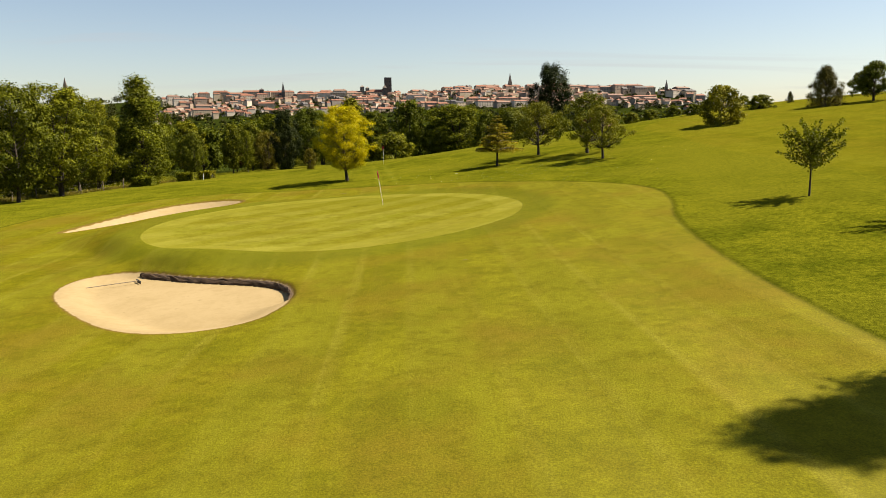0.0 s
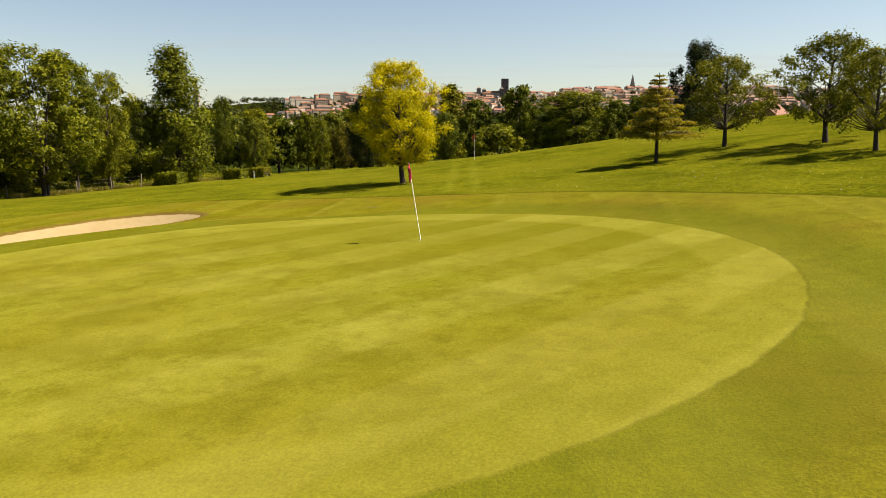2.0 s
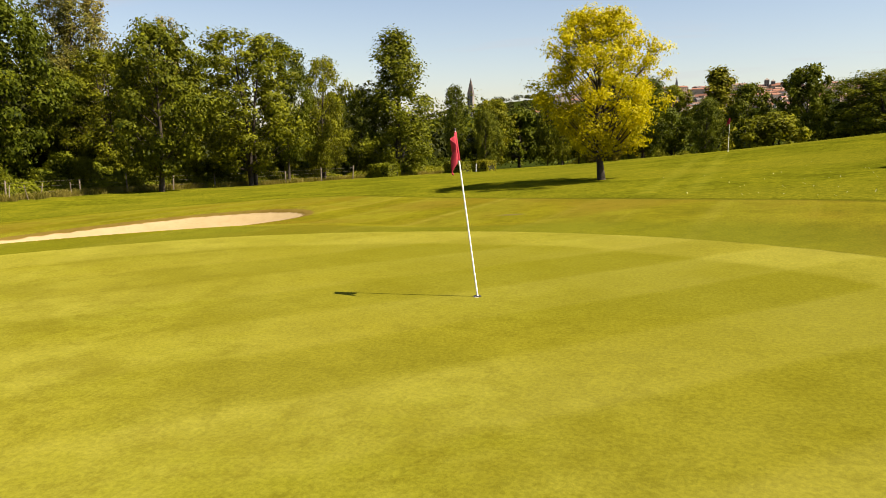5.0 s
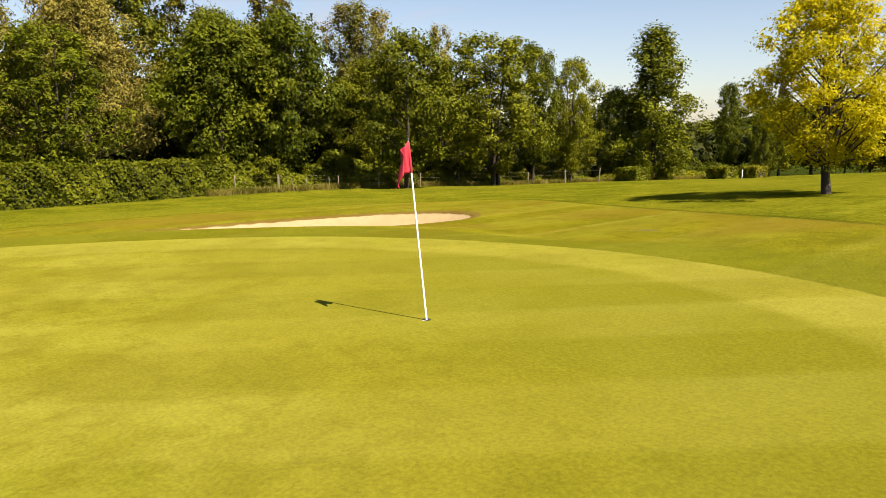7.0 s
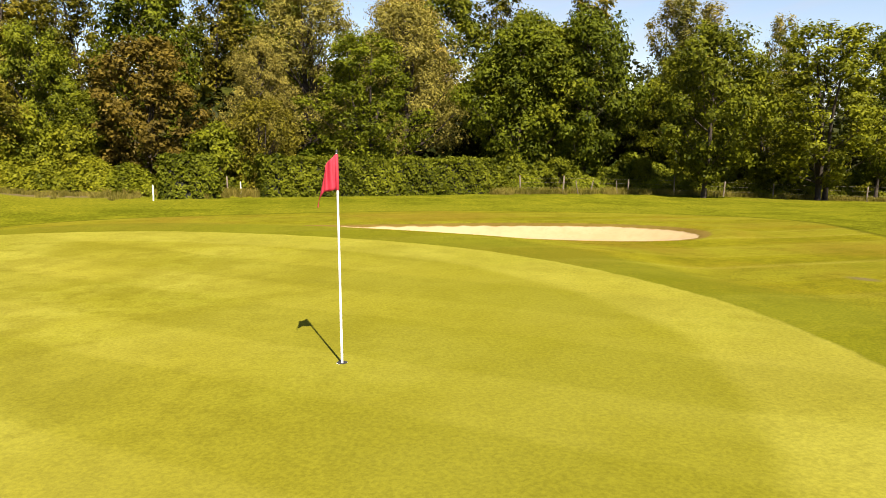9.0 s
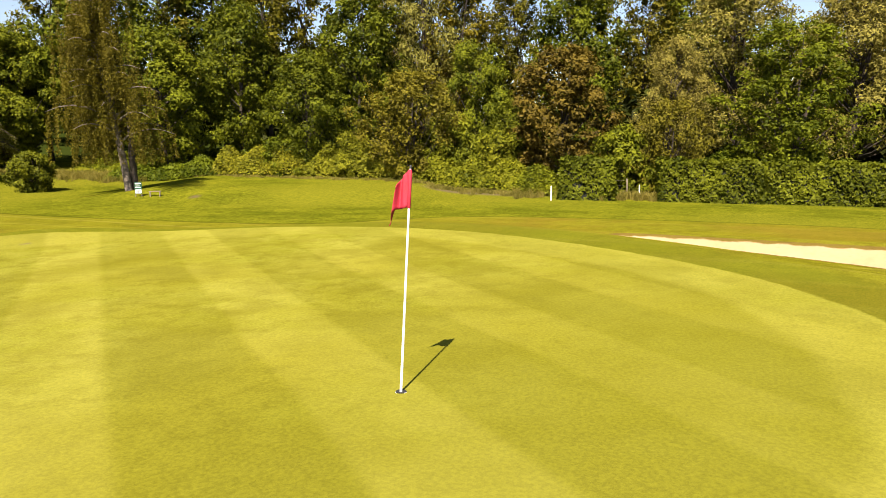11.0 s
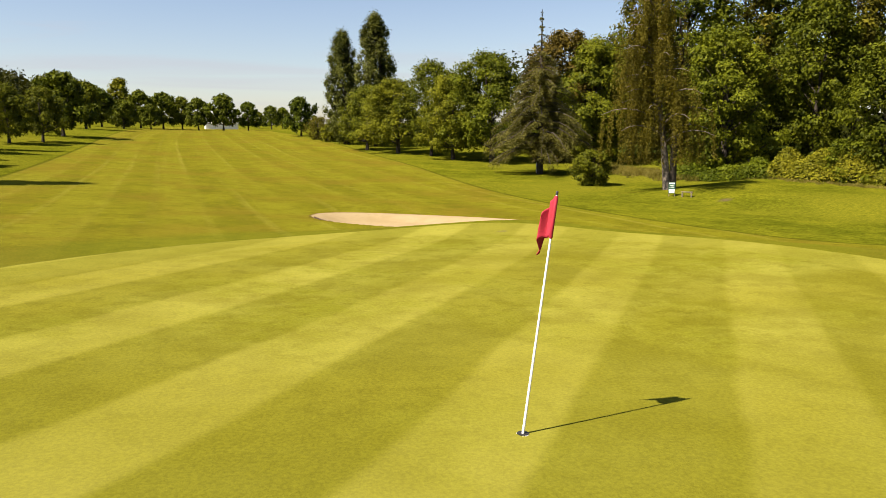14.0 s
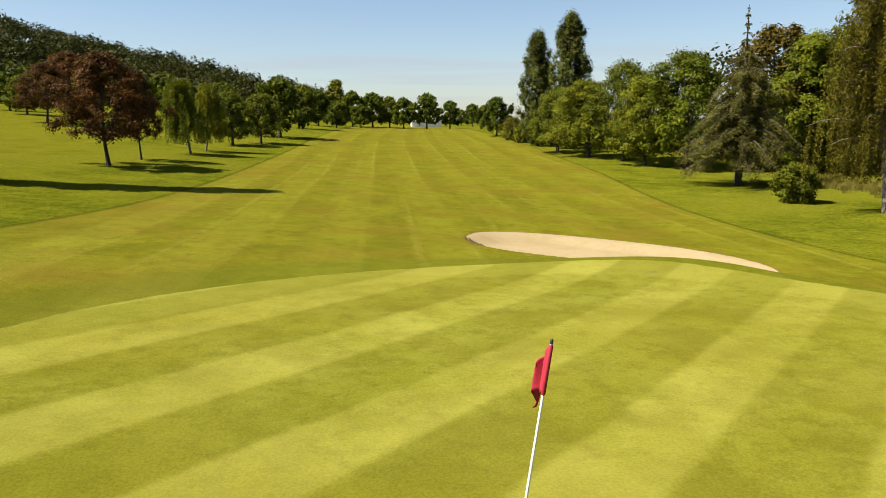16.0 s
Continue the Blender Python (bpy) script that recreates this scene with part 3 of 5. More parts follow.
def broadleaf(rng, height, width, base, shape, clusters, per, size, clump, trunk, slender=0.55, stems=1, bare=0.0, up=0.0, hang=0.0):
    """Trunk and limbs, and a crown of leaf clumps with gaps between them."""
    low, wood, leaf = height * base, [], []
    per, size = per * FINE[0] * 0.85, size / FINE[0] ** 0.5
    lean = rng.normal(0, 0.02, 2) * height
    for k in range(stems):
        foot = rng.normal(0, 0.25 if stems > 1 else 0, 2)
        top = lean + rng.normal(0, 0.06 if stems > 1 else 0.015, 2) * height
        s = np.linspace(0, 1, 9)[:, None]
        path = np.concatenate([foot + (top - foot) * s + np.sin(s * 5 + k) * 0.012 * height, s * height * 0.9], 1)
        path[0, 2] = -0.25
        radii = trunk * (1 - s[:, 0]) ** 0.8 * np.where(s[:, 0] < 0.05, 1.35, 1.0) + 0.012
        wood.append(tube(path, radii, 8))
    s = np.clip((np.arange(clusters) + rng.uniform(0, 1, clusters)) / clusters, 0.01, 0.985) ** 0.9
    angle = np.arange(clusters) * 2.39996 + rng.uniform(-0.6, 0.6, clusters)
    lump = 1 + 0.22 * np.sin(angle * 3 + s * 9 + rng.uniform(0, 6)) + rng.normal(0, 0.09, clusters)
    r = profile(shape, s) * width * 0.5 * np.sqrt(rng.uniform(0.12, 1, clusters)) * lump
    centre = np.stack([r * np.cos(angle) + lean[0] * s, r * np.sin(angle) + lean[1] * s, low + s * (height - low) - clump * 0.4], 1)
    for c, rr, ss in zip(centre, r, s):
        if rr > clump * 0.3 and rng.uniform() < 0.45:
            z0 = max(low * 0.75, c[2] - rr * (0.7 + up) - 0.05 * height)
            p = np.array([[lean[0] * z0 / height, lean[1] * z0 / height, z0], [c[0] * 0.45, c[1] * 0.45, z0 + (c[2] - z0) * (0.40 - 0.1 * up)], [c[0], c[1], c[2] + clump * 0.3]])
            wood.append(tube(p, np.array([0.34, 0.18, 0.05]) * trunk * (1 - 0.55 * ss) + 0.008, 5))
        n = max(8, int(per * rng.uniform(0.55, 1.25) * (1 - bare)))
        way = rng.normal(0, 1, (n, 3))
        way[:, 2] = np.where(rng.uniform(0, 1, n) < 0.6, np.abs(way[:, 2]), way[:, 2])
        way /= np.linalg.norm(way, axis=1)[:, None]
        own = 0.9 * clump * rng.uniform(0.7, 1.25)
        reach = rng.uniform(0.05, 1, n) ** 0.45
        reach = np.where(rng.uniform(0, 1, n) < 0.11, reach * rng.uniform(1.05, 1.15 + 0.12 * FINE[0], n), reach)
        pts = c + way * (own * reach)[:, None] * np.array([1.05, 1.05, 0.76 + up])
        out = way * 1.25 + 0.6 * (c - np.array([lean[0] * ss, lean[1] * ss, low + (height - low) * 0.4])) / (width * 0.5)
        leaf.append(leaves(pts, out, size * 1.08, rng, slender * 1.1, 0.30, 0.62, hang))
        deep = np.clip(rng.normal(0, 0.26, (40, 3)), -0.55, 0.55) * own + c
        leaf.append(leaves(deep, rng.normal(0, 0.5, (40, 3)), size * 1.15, rng, slender * 1.5, 0.2, 0.9))
    return joined(wood[:stems]), joined(wood[stems:]), joined(leaf)


def shoots(rng, height, width, base, count, size, trunk):
    """A young tree: a thin trunk, and straight upright shoots set with leaves."""
    low = height * base
    u = np.linspace(0, 1, 6)[:, None]
    stem = np.concatenate([0.012 * height * np.sin(u * 4), 0.010 * height * np.sin(u * 3 + 1), u * height * 0.82], 1)
    stem[0, 2] = -0.15
    wood, leaf = [tube(stem, trunk * (1 - 0.8 * u[:, 0]) + 0.006, 7)], []
    for i in range(count):
        s = (i + rng.uniform(0, 0.9)) / count
        root = np.array([0, 0, low + s * height * 0.42])
        a, steep = i * 2.39996 + rng.uniform(-0.4, 0.4), rng.uniform(0.15, 1.15) * (0.55 + 0.8 * s)
        d = np.array([math.cos(a), math.sin(a), steep])
        d /= np.linalg.norm(d)
        far = min(width * 0.5 * rng.uniform(0.75, 1.15) / math.hypot(d[0], d[1]), (height * rng.uniform(0.82, 1.0) - root[2]) / max(d[2], 0.05))
        w = np.linspace(0, 1, 4)[:, None]
        path = root + d * w * far + np.array([0, 0, 0.10]) * far * w ** 2
        wood.append(tube(path, trunk * 0.26 * (1 - w[:, 0]) + 0.005, 4))
        n = int(far * 62)
        q = rng.uniform(0.10, 1.02, n)
        pts = np.stack([np.interp(q, w[:, 0], path[:, j]) for j in range(3)], 1) + rng.normal(0, 0.085, (n, 3)) * (1.25 - 0.6 * q)[:, None]
        leaf.append(leaves(pts, rng.normal(0, 0.3, (n, 3)), size, rng, 0.5, 0.4, 0.8))
    return joined(wood[:1]), joined(wood[1:]), joined(leaf)


def conifer(rng, height, width, base, levels, arms, size, trunk, droop=0.12, spire=0.0, thick=0.055):
    """Straight stem with whorls of drooping boughs, set with needle sprays."""
    wood, leaf = [tube([[0, 0, -0.2], [0, 0, height * 0.5], [0, 0, height]], [trunk, trunk * 0.5, 0.015], 8)], []
    heights = [(i + rng.uniform(0, 0.6)) / levels for i in range(levels)]
    if spire:
        heights = [s for s in heights if s < 0.58] + list(rng.uniform(0.56, 0.99, int(levels * 1.6)))
    for i, s in enumerate(heights):
        z = height * (base + (1 - base) * s)
        thin = spire * float(step(s, 0.50, 0.66))
        reach = width * 0.5 * ((1 - s) ** 0.85 if not spire else min(1.0, 0.72 + 2.2 * s) * max(0.0, 1 - s / 0.72) ** 0.75 + 0.20 * (1 - s) ** 0.8) + 0.05
        for k in range(arms if thin < 0.5 else 2):
            a, far = k * 2 * math.pi / (arms if thin < 0.5 else 2) + i * 1.1 + rng.uniform(-0.4, 0.4), reach * (rng.uniform(0.6, 1.12) if thin < 0.5 else rng.uniform(0.25, 1.5))
            d = np.array([math.cos(a), math.sin(a), 0])
            u = np.linspace(0, 1, 5)[:, None]
            path = np.array([0, 0, z]) + d * u * far + np.array([0, 0, 1]) * (0.10 * np.sin(u * 3) - droop * 2.2 * u ** 2) * far
            wood.append(tube(path, 0.035 * far * (1 - u[:, 0]) ** 0.7 * 0.5 + 0.008, 4))
            n = max(7, int(76 * far * far ** 0.3 / size * 0.3))
            q = rng.uniform(0.12, 1, n) ** 0.8
            pts = np.stack([np.interp(q, u[:, 0], path[:, j]) for j in range(3)], 1)
            side = np.cross(d, [0, 0, 1])
            pts += side * (rng.normal(0, 0.085, n) * far ** 0.8 * (1.25 - 0.5 * q))[:, None] + np.array([0, 0, 1]) * (-np.abs(rng.normal(0, thick, n)) * far ** 0.7)[:, None]
            leaf.append(leaves(pts, np.tile(d * 0.2, (n, 1)), size, rng, 0.24, 0.8, 0.5, 0.8))
    return joined(wood[:1]), joined(wood[1:]), joined(leaf)


def weeping(rng, height, width, base, boughs, strands, size, trunk):
    """A leaning stem with arching boughs and long hanging strands of small leaves."""
    u = np.linspace(0, 1, 10)[:, None]
    stem = np.concatenate([-0.10 * height * np.sin(u * 1.8), 0.02 * height * np.sin(u * 6), u * height], 1)
    stem[0, 2] = -0.25
    wood, leaf = [tube(stem, trunk * (1 - u[:, 0]) ** 0.75 + 0.015, 8)], []
    for i in range(boughs):
        s = base + (0.97 - base) * (i + rng.uniform(0, 0.8)) / boughs
        root = np.array([np.interp(s, u[:, 0], stem[:, j]) for j in range(3)])
        a = i * 2.39996 + rng.uniform(-0.4, 0.4)
        far = width * 0.5 * 1.18 * (1.12 - s) ** 0.85 * rng.uniform(0.6, 1.15)
        d = np.array([math.cos(a), math.sin(a), 0])
        w = np.linspace(0, 1, 6)[:, None]
        path = root + d * w * far + np.array([0, 0, 1]) * (0.75 * w - 0.62 * w ** 2) * far
        wood.append(tube(path, trunk * 0.30 * (1 - w[:, 0]) + 0.012, 5))
        for _ in range(strands):
            q = rng.uniform(0.3, 1)
            at = np.array([np.interp(q, w[:, 0], path[:, j]) for j in range(3)]) + rng.normal(0, 0.25, 3) * np.array([1, 1, 0.3])
            drop = min(rng.uniform(1.2, 4.4) * height / 13, at[2] - 0.13 * height)
            n = int(max(drop, 0.4) * 24 * 0.22 / size)
            v = rng.uniform(0, 1, n)
            pts = at + np.stack([rng.normal(0, 0.07, n) + d[0] * v * 0.25, rng.normal(0, 0.07, n) + d[1] * v * 0.25, -v * drop], 1)
            leaf.append(leaves(pts, rng.normal(0, 0.4, (n, 3)), size, rng, 0.42, 0.1, 0.9, 1.6))
    return joined(wood[:1]), joined(wood[1:]), joined(leaf)


# kind: how it is grown, leaves, bark, label, category
KINDS = {
    "maple": (lambda g: broadleaf(g, 11, 7.5, 0.16, "oval", 92, 95, 0.30, 1.15, 0.17), "dark", BARK, "dense dark green broadleaf tree at the wood edge", "tree"),
    "maple_tall": (lambda g: broadleaf(g, 14, 7.5, 0.20, "oval", 100, 90, 0.32, 1.2, 0.19), "dark", BARK, "tall mid-green broadleaf tree in the wood", "tree"),
    "ash": (lambda g: broadleaf(g, 11.5, 7.0, 0.14, "round", 95, 80, 0.30, 1.05, 0.12, 0.42, 3), "mid", BARK, "light airy ash tree with several stems", "tree"),
    "alder": (lambda g: broadleaf(g, 12, 5.2, 0.05, "column", 88, 90, 0.28, 0.95, 0.18, 0.5, 1, 0.0, 0.2), "lime", BARK, "tall narrow green tree with a pointed crown", "tree"),
    "slender": (lambda g: broadleaf(g, 17, 4.6, 0.30, "oval", 62, 62, 0.30, 0.95, 0.20, 0.6, 1, 0.15, 0.3), "olive", BARK, "slender high poplar with thin foliage", "tree"),
    "aspen": (lambda g: broadleaf(g, 17, 4.8, 0.22, "oval", 66, 74, 0.26, 0.95, 0.20, 0.6, 1, 0.10, 0.4), "pale", BARK, "slender pale poplar rising above the wood", "tree"),
    "poplar": (lambda g: broadleaf(g, 16, 6.2, 0.03, "column", 260, 75, 0.26, 0.66, 0.26, 0.6, 2, 0.0, 0.9), "poplar", BARK, "columnar dark green poplar", "tree"),
    "willow": (lambda g: broadleaf(g, 15, 11, 0.20, "dome", 140, 95, 0.34, 1.30, 0.36, 0.32, 2, 0.0, 0.0, 0.4), "pale", BARK, "large pale grey-green willow", "tree"),
    "chestnut": (lambda g: broadleaf(g, 12, 8.5, 0.10, "round", 84, 160, 0.31, 1.20, 0.30, 0.55), "bright", BARK, "horse chestnut with bright large-leaved clumps", "tree"),
    "locust": (lambda g: broadleaf(g, 7.2, 5.3, 0.20, "oval", 230, 80, 0.135, 0.58, 0.14, 0.5, 1, 0.0, 0.0), "gold", BARK, "golden-yellow locust tree standing on the grass", "tree"),
    "sapling": (lambda g: shoots(g, 4.1, 3.3, 0.36, 46, 0.13, 0.055), "mid", BARK, "young tree with a thin trunk and upright shoots", "tree"),
    "orchard": (lambda g: broadleaf(g, 5.4, 5.6, 0.26, "dome", 95, 66, 0.150, 0.60, 0.12, 0.5, 1, 0.1), "lime", BARK, "small spreading tree with an open crown", "tree"),
    "larch": (lambda g: conifer(g, 4.9, 4.7, 0.24, 15, 7, 0.15, 0.13, -0.04, 0.0, 0.07), "amber", BARK, "small golden conifer with level boughs", "conifer"),
    "cedar": (lambda g: conifer(g, 11.2, 7.2, 0.15, 27, 9, 0.15, 0.26, 0.12, 1.0, 0.10), "needle", BARK, "grey-green cedar with drooping boughs and a thin spire", "conifer"),
    "birch": (lambda g: weeping(g, 13.0, 7.6, 0.22, 50, 11, 0.14, 0.235), "birch", BARK_PALE, "weeping birch with a pale leaning trunk", "tree"),
    "copper": (lambda g: broadleaf(g, 8.2, 7.4, 0.30, "dome", 105, 125, 0.22, 0.85, 0.15), "red", BARK, "copper-leaved maple on the mown grass", "tree"),
    "birchlet": (lambda g: weeping(g, 7.3, 5.4, 0.26, 36, 14, 0.17, 0.10), "lime", BARK_PALE, "pale yellowish birch with hanging twigs", "tree"),
    "lime": (lambda g: broadleaf(g, 8.0, 7.2, 0.17, "dome", 110, 135, 0.23, 0.95, 0.20), "bright", BARK, "round light green tree beside the fairway", "tree"),
    "oak": (lambda g: broadleaf(g, 7.0, 7.4, 0.22, "dome", 78, 80, 0.32, 0.95, 0.20), "dark", BARK, "round dark green tree beside the fairway", "tree"),
    "hornbeam": (lambda g: broadleaf(g, 13.2, 4.2, 0.04, "column", 130, 115, 0.26, 0.75, 0.20, 0.55, 1, 0.0, 0.5), "mid", BARK, "tall upright tree clothed to the ground", "tree"),
    "shrub": (lambda g: broadleaf(g, 3.6, 4.4, 0.02, "dome", 60, 75, 0.24, 0.72, 0.06, 0.5, 4), "mid", BARK, "rounded wild shrub under the trees", "shrub"),
    "olive_shrub": (lambda g: broadleaf(g, 6.5, 6.2, 0.03, "round", 110, 80, 0.20, 0.78, 0.07, 0.4, 4, 0.0, 0.2), "olive", BARK, "olive-green bush with fine twigs", "shrub"),
    "tawny_shrub": (lambda g: broadleaf(g, 9.0, 6.6, 0.06, "oval", 100, 85, 0.25, 0.90, 0.09, 0.5, 3), "tawny", BARK, "brownish hawthorn among the greenery", "shrub"),
    "lime_shrub": (lambda g: broadleaf(g, 4.2, 5.0, 0.02, "dome", 80, 80, 0.20, 0.70, 0.05, 0.5, 4), "lime", BARK, "bright yellow-green shrub below the trees", "shrub"),
    "ball": (lambda g: broadleaf(g, 1.9, 2.1, 0.02, "round", 70, 60, 0.14, 0.36, 0.04, 0.5, 4), "hedge", BARK, "clipped round bush on the grass", "shrub"),
    "thuja": (lambda g: broadleaf(g, 5.4, 5.4, 0.01, "egg", 130, 90, 0.20, 0.66, 0.12, 0.35, 1, 0, 0.4), "yew", BARK, "dense conical evergreen on the ridge", "conifer"),
    "fir": (lambda g: broadleaf(g, 13, 6.4, 0.02, "oval", 120, 110, 0.27, 1.0, 0.20, 0.62, 1, 0, 0.5), "fir", BARK, "dark evergreen tree with a ragged top", "conifer"),
}
MADE = {}


def plant(kind, x, y, height=None, wide=1.0, turn=None, group="", variant=0):
    """Plants a tree or shrub; the first of its kind and variant is grown, the others are copies at their own size."""
    grow, leaf, bark, label, category = KINDS[kind]
    key = (kind, variant)
    rng = np.random.default_rng(abs(hash((round(x * 10), round(y * 10)))) % 9973)
    turn = rng.uniform(0, 360) if turn is None else turn
    full = SIZE.get(key)
    if key not in MADE:
        FINE[0] = 0.8 if variant > 1 else 1.3 if "shrub" in kind else 2.0
        seed = sum(ord(c) for c in kind) * 7 + variant * 131
        (wv, wf), (bv, bf), (lv, lf) = grow(np.random.default_rng(seed))
        full = SIZE[key] = float(lv[:, 2].max())
        ob = new(category)
        part("trunk", mesh_from(kind + "_trunk", wv, wf, True), bark, ob)
        tagged(part("branching", mesh_from(kind + "_branches", bv, bf, True), bark, ob), kind="stuff")
        part("crown", mesh_from(kind + "_crown", lv, lf), LEAF[leaf], ob)
        tagged(ob, label, category, group)
        MADE[key] = ob
        k = (full if height is None else max(height, 1.5)) / full
        ob.matrix_basis = Matrix.LocRotScale((x, y, gz(x, y) - 0.03), Euler((0, 0, radians(turn))), (k * wide, k * wide, k))
        return ob
    first = MADE[key]
    k = (full if height is None else max(height, 1.5)) / full
    m = Matrix.LocRotScale((x, y, gz(x, y) - 0.03), Euler((0, 0, radians(turn))), (k * wide / first.scale[0], k * wide / first.scale[1], k / first.scale[2]))
    return tagged(copy_thing(first, m), group=group)


SIZE, FINE = {}, [1.0]
ONGRASS, EDGE, DEEP, SOUTHROW, WESTROW, RIDGE = "trees on the grass", "trees of the wood edge", "trees deep in the wood", "trees between the fairways", "trees along the fairway", "trees on the ridge"
plant('locust', -6.6, 64.2, 6.7, 1, group=ONGRASS)
plant('larch', 6.5, 62.2, 4.3, 1, group=ONGRASS)
plant('orchard', 10.74, 66.4, 5.0, 1, group=ONGRASS)
plant('orchard', 14.2, 61.8, 5.3, 1.05, group=ONGRASS, variant=1)
plant('orchard', 14.3, 56.8, 4.3, 0.95, group=ONGRASS)
plant('sapling', 17.2, 31.6, 3.5, 1, group=ONGRASS)
plant('sapling', 19.4, 24.2, 4.4, 1, group=ONGRASS)
plant('hornbeam', 19.4, 12.55, 17.8, 0.76, group=SOUTHROW)
plant('copper', 17.5, -0.4, 7.6, 0.95, group=SOUTHROW)
plant('copper', 17.3, -6, 6.7, 0.55, group=SOUTHROW)
plant('birchlet', 16.1, -14.7, 6.6, 1, group=SOUTHROW)
plant('birchlet', 16.2, -19.9, 6.4, 0.9, group=SOUTHROW)
plant('oak', 16.2, -31.1, 6.0, 0.8, group=SOUTHROW)
plant('oak', 14, -35.6, 5.9, 0.8, group=SOUTHROW, variant=1)
plant('oak', 13.9, -48.9, 8.0, 0.9, group=SOUTHROW, variant=2)
plant('oak', 15.3, -84, 8.1, 0.9, group=SOUTHROW, variant=3)
plant('oak', 10.9, -103.5, 5.8, 0.9, group=SOUTHROW, variant=2)
plant('alder', 13.8, -139.4, 11.9, 1.464, group=SOUTHROW, variant=2)
plant('oak', 15.8, -114.1, 8.0, 0.85, group=SOUTHROW, variant=3)
plant('oak', 9.2, -129.7, 8.9, 0.85, group=SOUTHROW, variant=3)
plant('oak', 4.5, -134.9, 8.8, 0.85, group=SOUTHROW, variant=2)
plant('oak', 0.3, -140, 8.1, 0.85, group=SOUTHROW, variant=2)
plant('oak', -3.3, -130, 7.8, 0.85, group=SOUTHROW, variant=3)
plant('oak', -9.1, -134.8, 9.2, 0.85, group=SOUTHROW, variant=3)
plant('oak', -15.3, -139.5, 7.5, 0.85, group=SOUTHROW, variant=3)
plant('oak', -23.8, -163.8, 7.0, 0.85, group=SOUTHROW, variant=3)
plant('oak', -28.9, -178.4, 6.6, 0.85, group=SOUTHROW, variant=3)
plant('oak', -22.7, -189.1, 5.5, 0.85, group=SOUTHROW, variant=3)
plant('oak', 6.7, -119.8, 5.6, 0.85, group=SOUTHROW, variant=2)
plant('copper', 42.2, -45.6, 7.6, 1, group=SOUTHROW)
plant('copper', 42.3, -53.2, 9.5, 1.1, group=SOUTHROW)
plant('oak', 55.1, -67.2, 6.2, 1, group=SOUTHROW, variant=2)
plant('oak', 66.1, -84, 7.0, 1, group=SOUTHROW, variant=2)
plant('oak', 53.6, -89.6, 8.6, 1, group=SOUTHROW, variant=2)
plant('oak', 51.5, -101.1, 9.0, 1, group=SOUTHROW, variant=2)
plant('oak', 48.2, -112.6, 9.3, 1, group=SOUTHROW, variant=2)
plant('oak', 39.4, -94.4, 7.8, 1, group=SOUTHROW, variant=2)
plant('oak', 35.6, -110.8, 8.3, 1, group=SOUTHROW, variant=2)
plant('poplar', -20.3, -46.2, 15.3, 1.05, group=WESTROW)
plant('poplar', -23, -40.4, 17.1, 1.05, group=WESTROW, variant=1)
plant('oak', -18.5, -73.8, 6.8, 0.8, group=WESTROW, variant=2)
plant('olive_shrub', -19, -60.6, 3.7, 1.2, group=WESTROW)
plant('shrub', -19.3, -52.4, 2.6, 1, group=WESTROW, variant=2)
plant('lime', -20.1, -33.9, 7.7, 0.9, group=WESTROW)
plant('lime', -22, -27.3, 8.4, 1, group=WESTROW, variant=1)
plant('maple', -24.2, -22.5, 10.2, 0.9, group=WESTROW)
plant('lime', -25, -18, 8.7, 0.85, group=WESTROW)
plant('lime', -27.8, -14.8, 10.8, 0.9, group=WESTROW, variant=1)
plant('cedar', -26.2, -1.6, 12.4, 1, group=WESTROW)
plant('tawny_shrub', -33.8, -12, 12.5, 1, group=WESTROW)
plant('ball', -24.8, 8.4, 2.5, 0.92, group=WESTROW)
plant('chestnut', -35.4, -8.9, 11.3, 0.9, group=WESTROW)
birch = plant('birch', -25.8, 15, 11.4, 1, group=WESTROW, turn=114)
beside = birch.matrix_basis.inverted() @ Vector((-26.2, 14.9, gz(-26.2, 14.9) - 0.2))
part("second_stem", mesh_from("second_stem", *tube([beside + Vector(q) for q in ((0, 0, 0), (0.03, 0.02, 0.35), (0.06, -0.02, 1.6), (0.02, 0.02, 3.4), (-0.05, 0.0, 5.6))], [0.36, 0.26, 0.22, 0.18, 0.06], 9), True), BARK, birch, "dark ivy-brown second stem")
plant('chestnut', -35.7, -8.2, 11.8, 0.9, group=WESTROW)
plant('chestnut', -39, 4.5, 11.9, 0.95, group=WESTROW, variant=1)
plant('maple', -39.4, -13.2, 11.5, 1, group=EDGE)
plant('maple_tall', -44.4, 7.6, 14.1, 0.9, group=EDGE)
plant('maple', -40.9, 16.2, 9.3, 0.9, group=EDGE)
plant('maple_tall', -46.6, 17.6, 15.6, 0.9, group=EDGE, variant=1)
plant('olive_shrub', -41.2, 24.4, 7.9, 1, group=EDGE)
plant('chestnut', -46.9, 27.1, 10.6, 0.75, group=EDGE)
plant('lime_shrub', -41, 20, 3.4, 1, group=EDGE)
plant('lime_shrub', -42.6, 27.2, 5.2, 0.9, group=EDGE)
plant('shrub', -42.8, 30.4, 4.0, 0.8, group=EDGE)
plant('shrub', -40, 14.9, 3.1, 1, group=EDGE)
plant('tawny_shrub', -44, 34.4, 9.6, 1, group=EDGE)
plant('maple_tall', -52, 33.1, 15.1, 0.9, group=EDGE)
plant('maple', -45, 30.7, 6.3, 0.99, group=EDGE)
plant('willow', -48.4, 41.1, 10.5, 0.75, group=EDGE)
plant('willow', -54.7, 44.8, 15.7, 1, group=EDGE, variant=1)
plant('ash', -44.7, 48, 10.7, 1.15, group=EDGE)
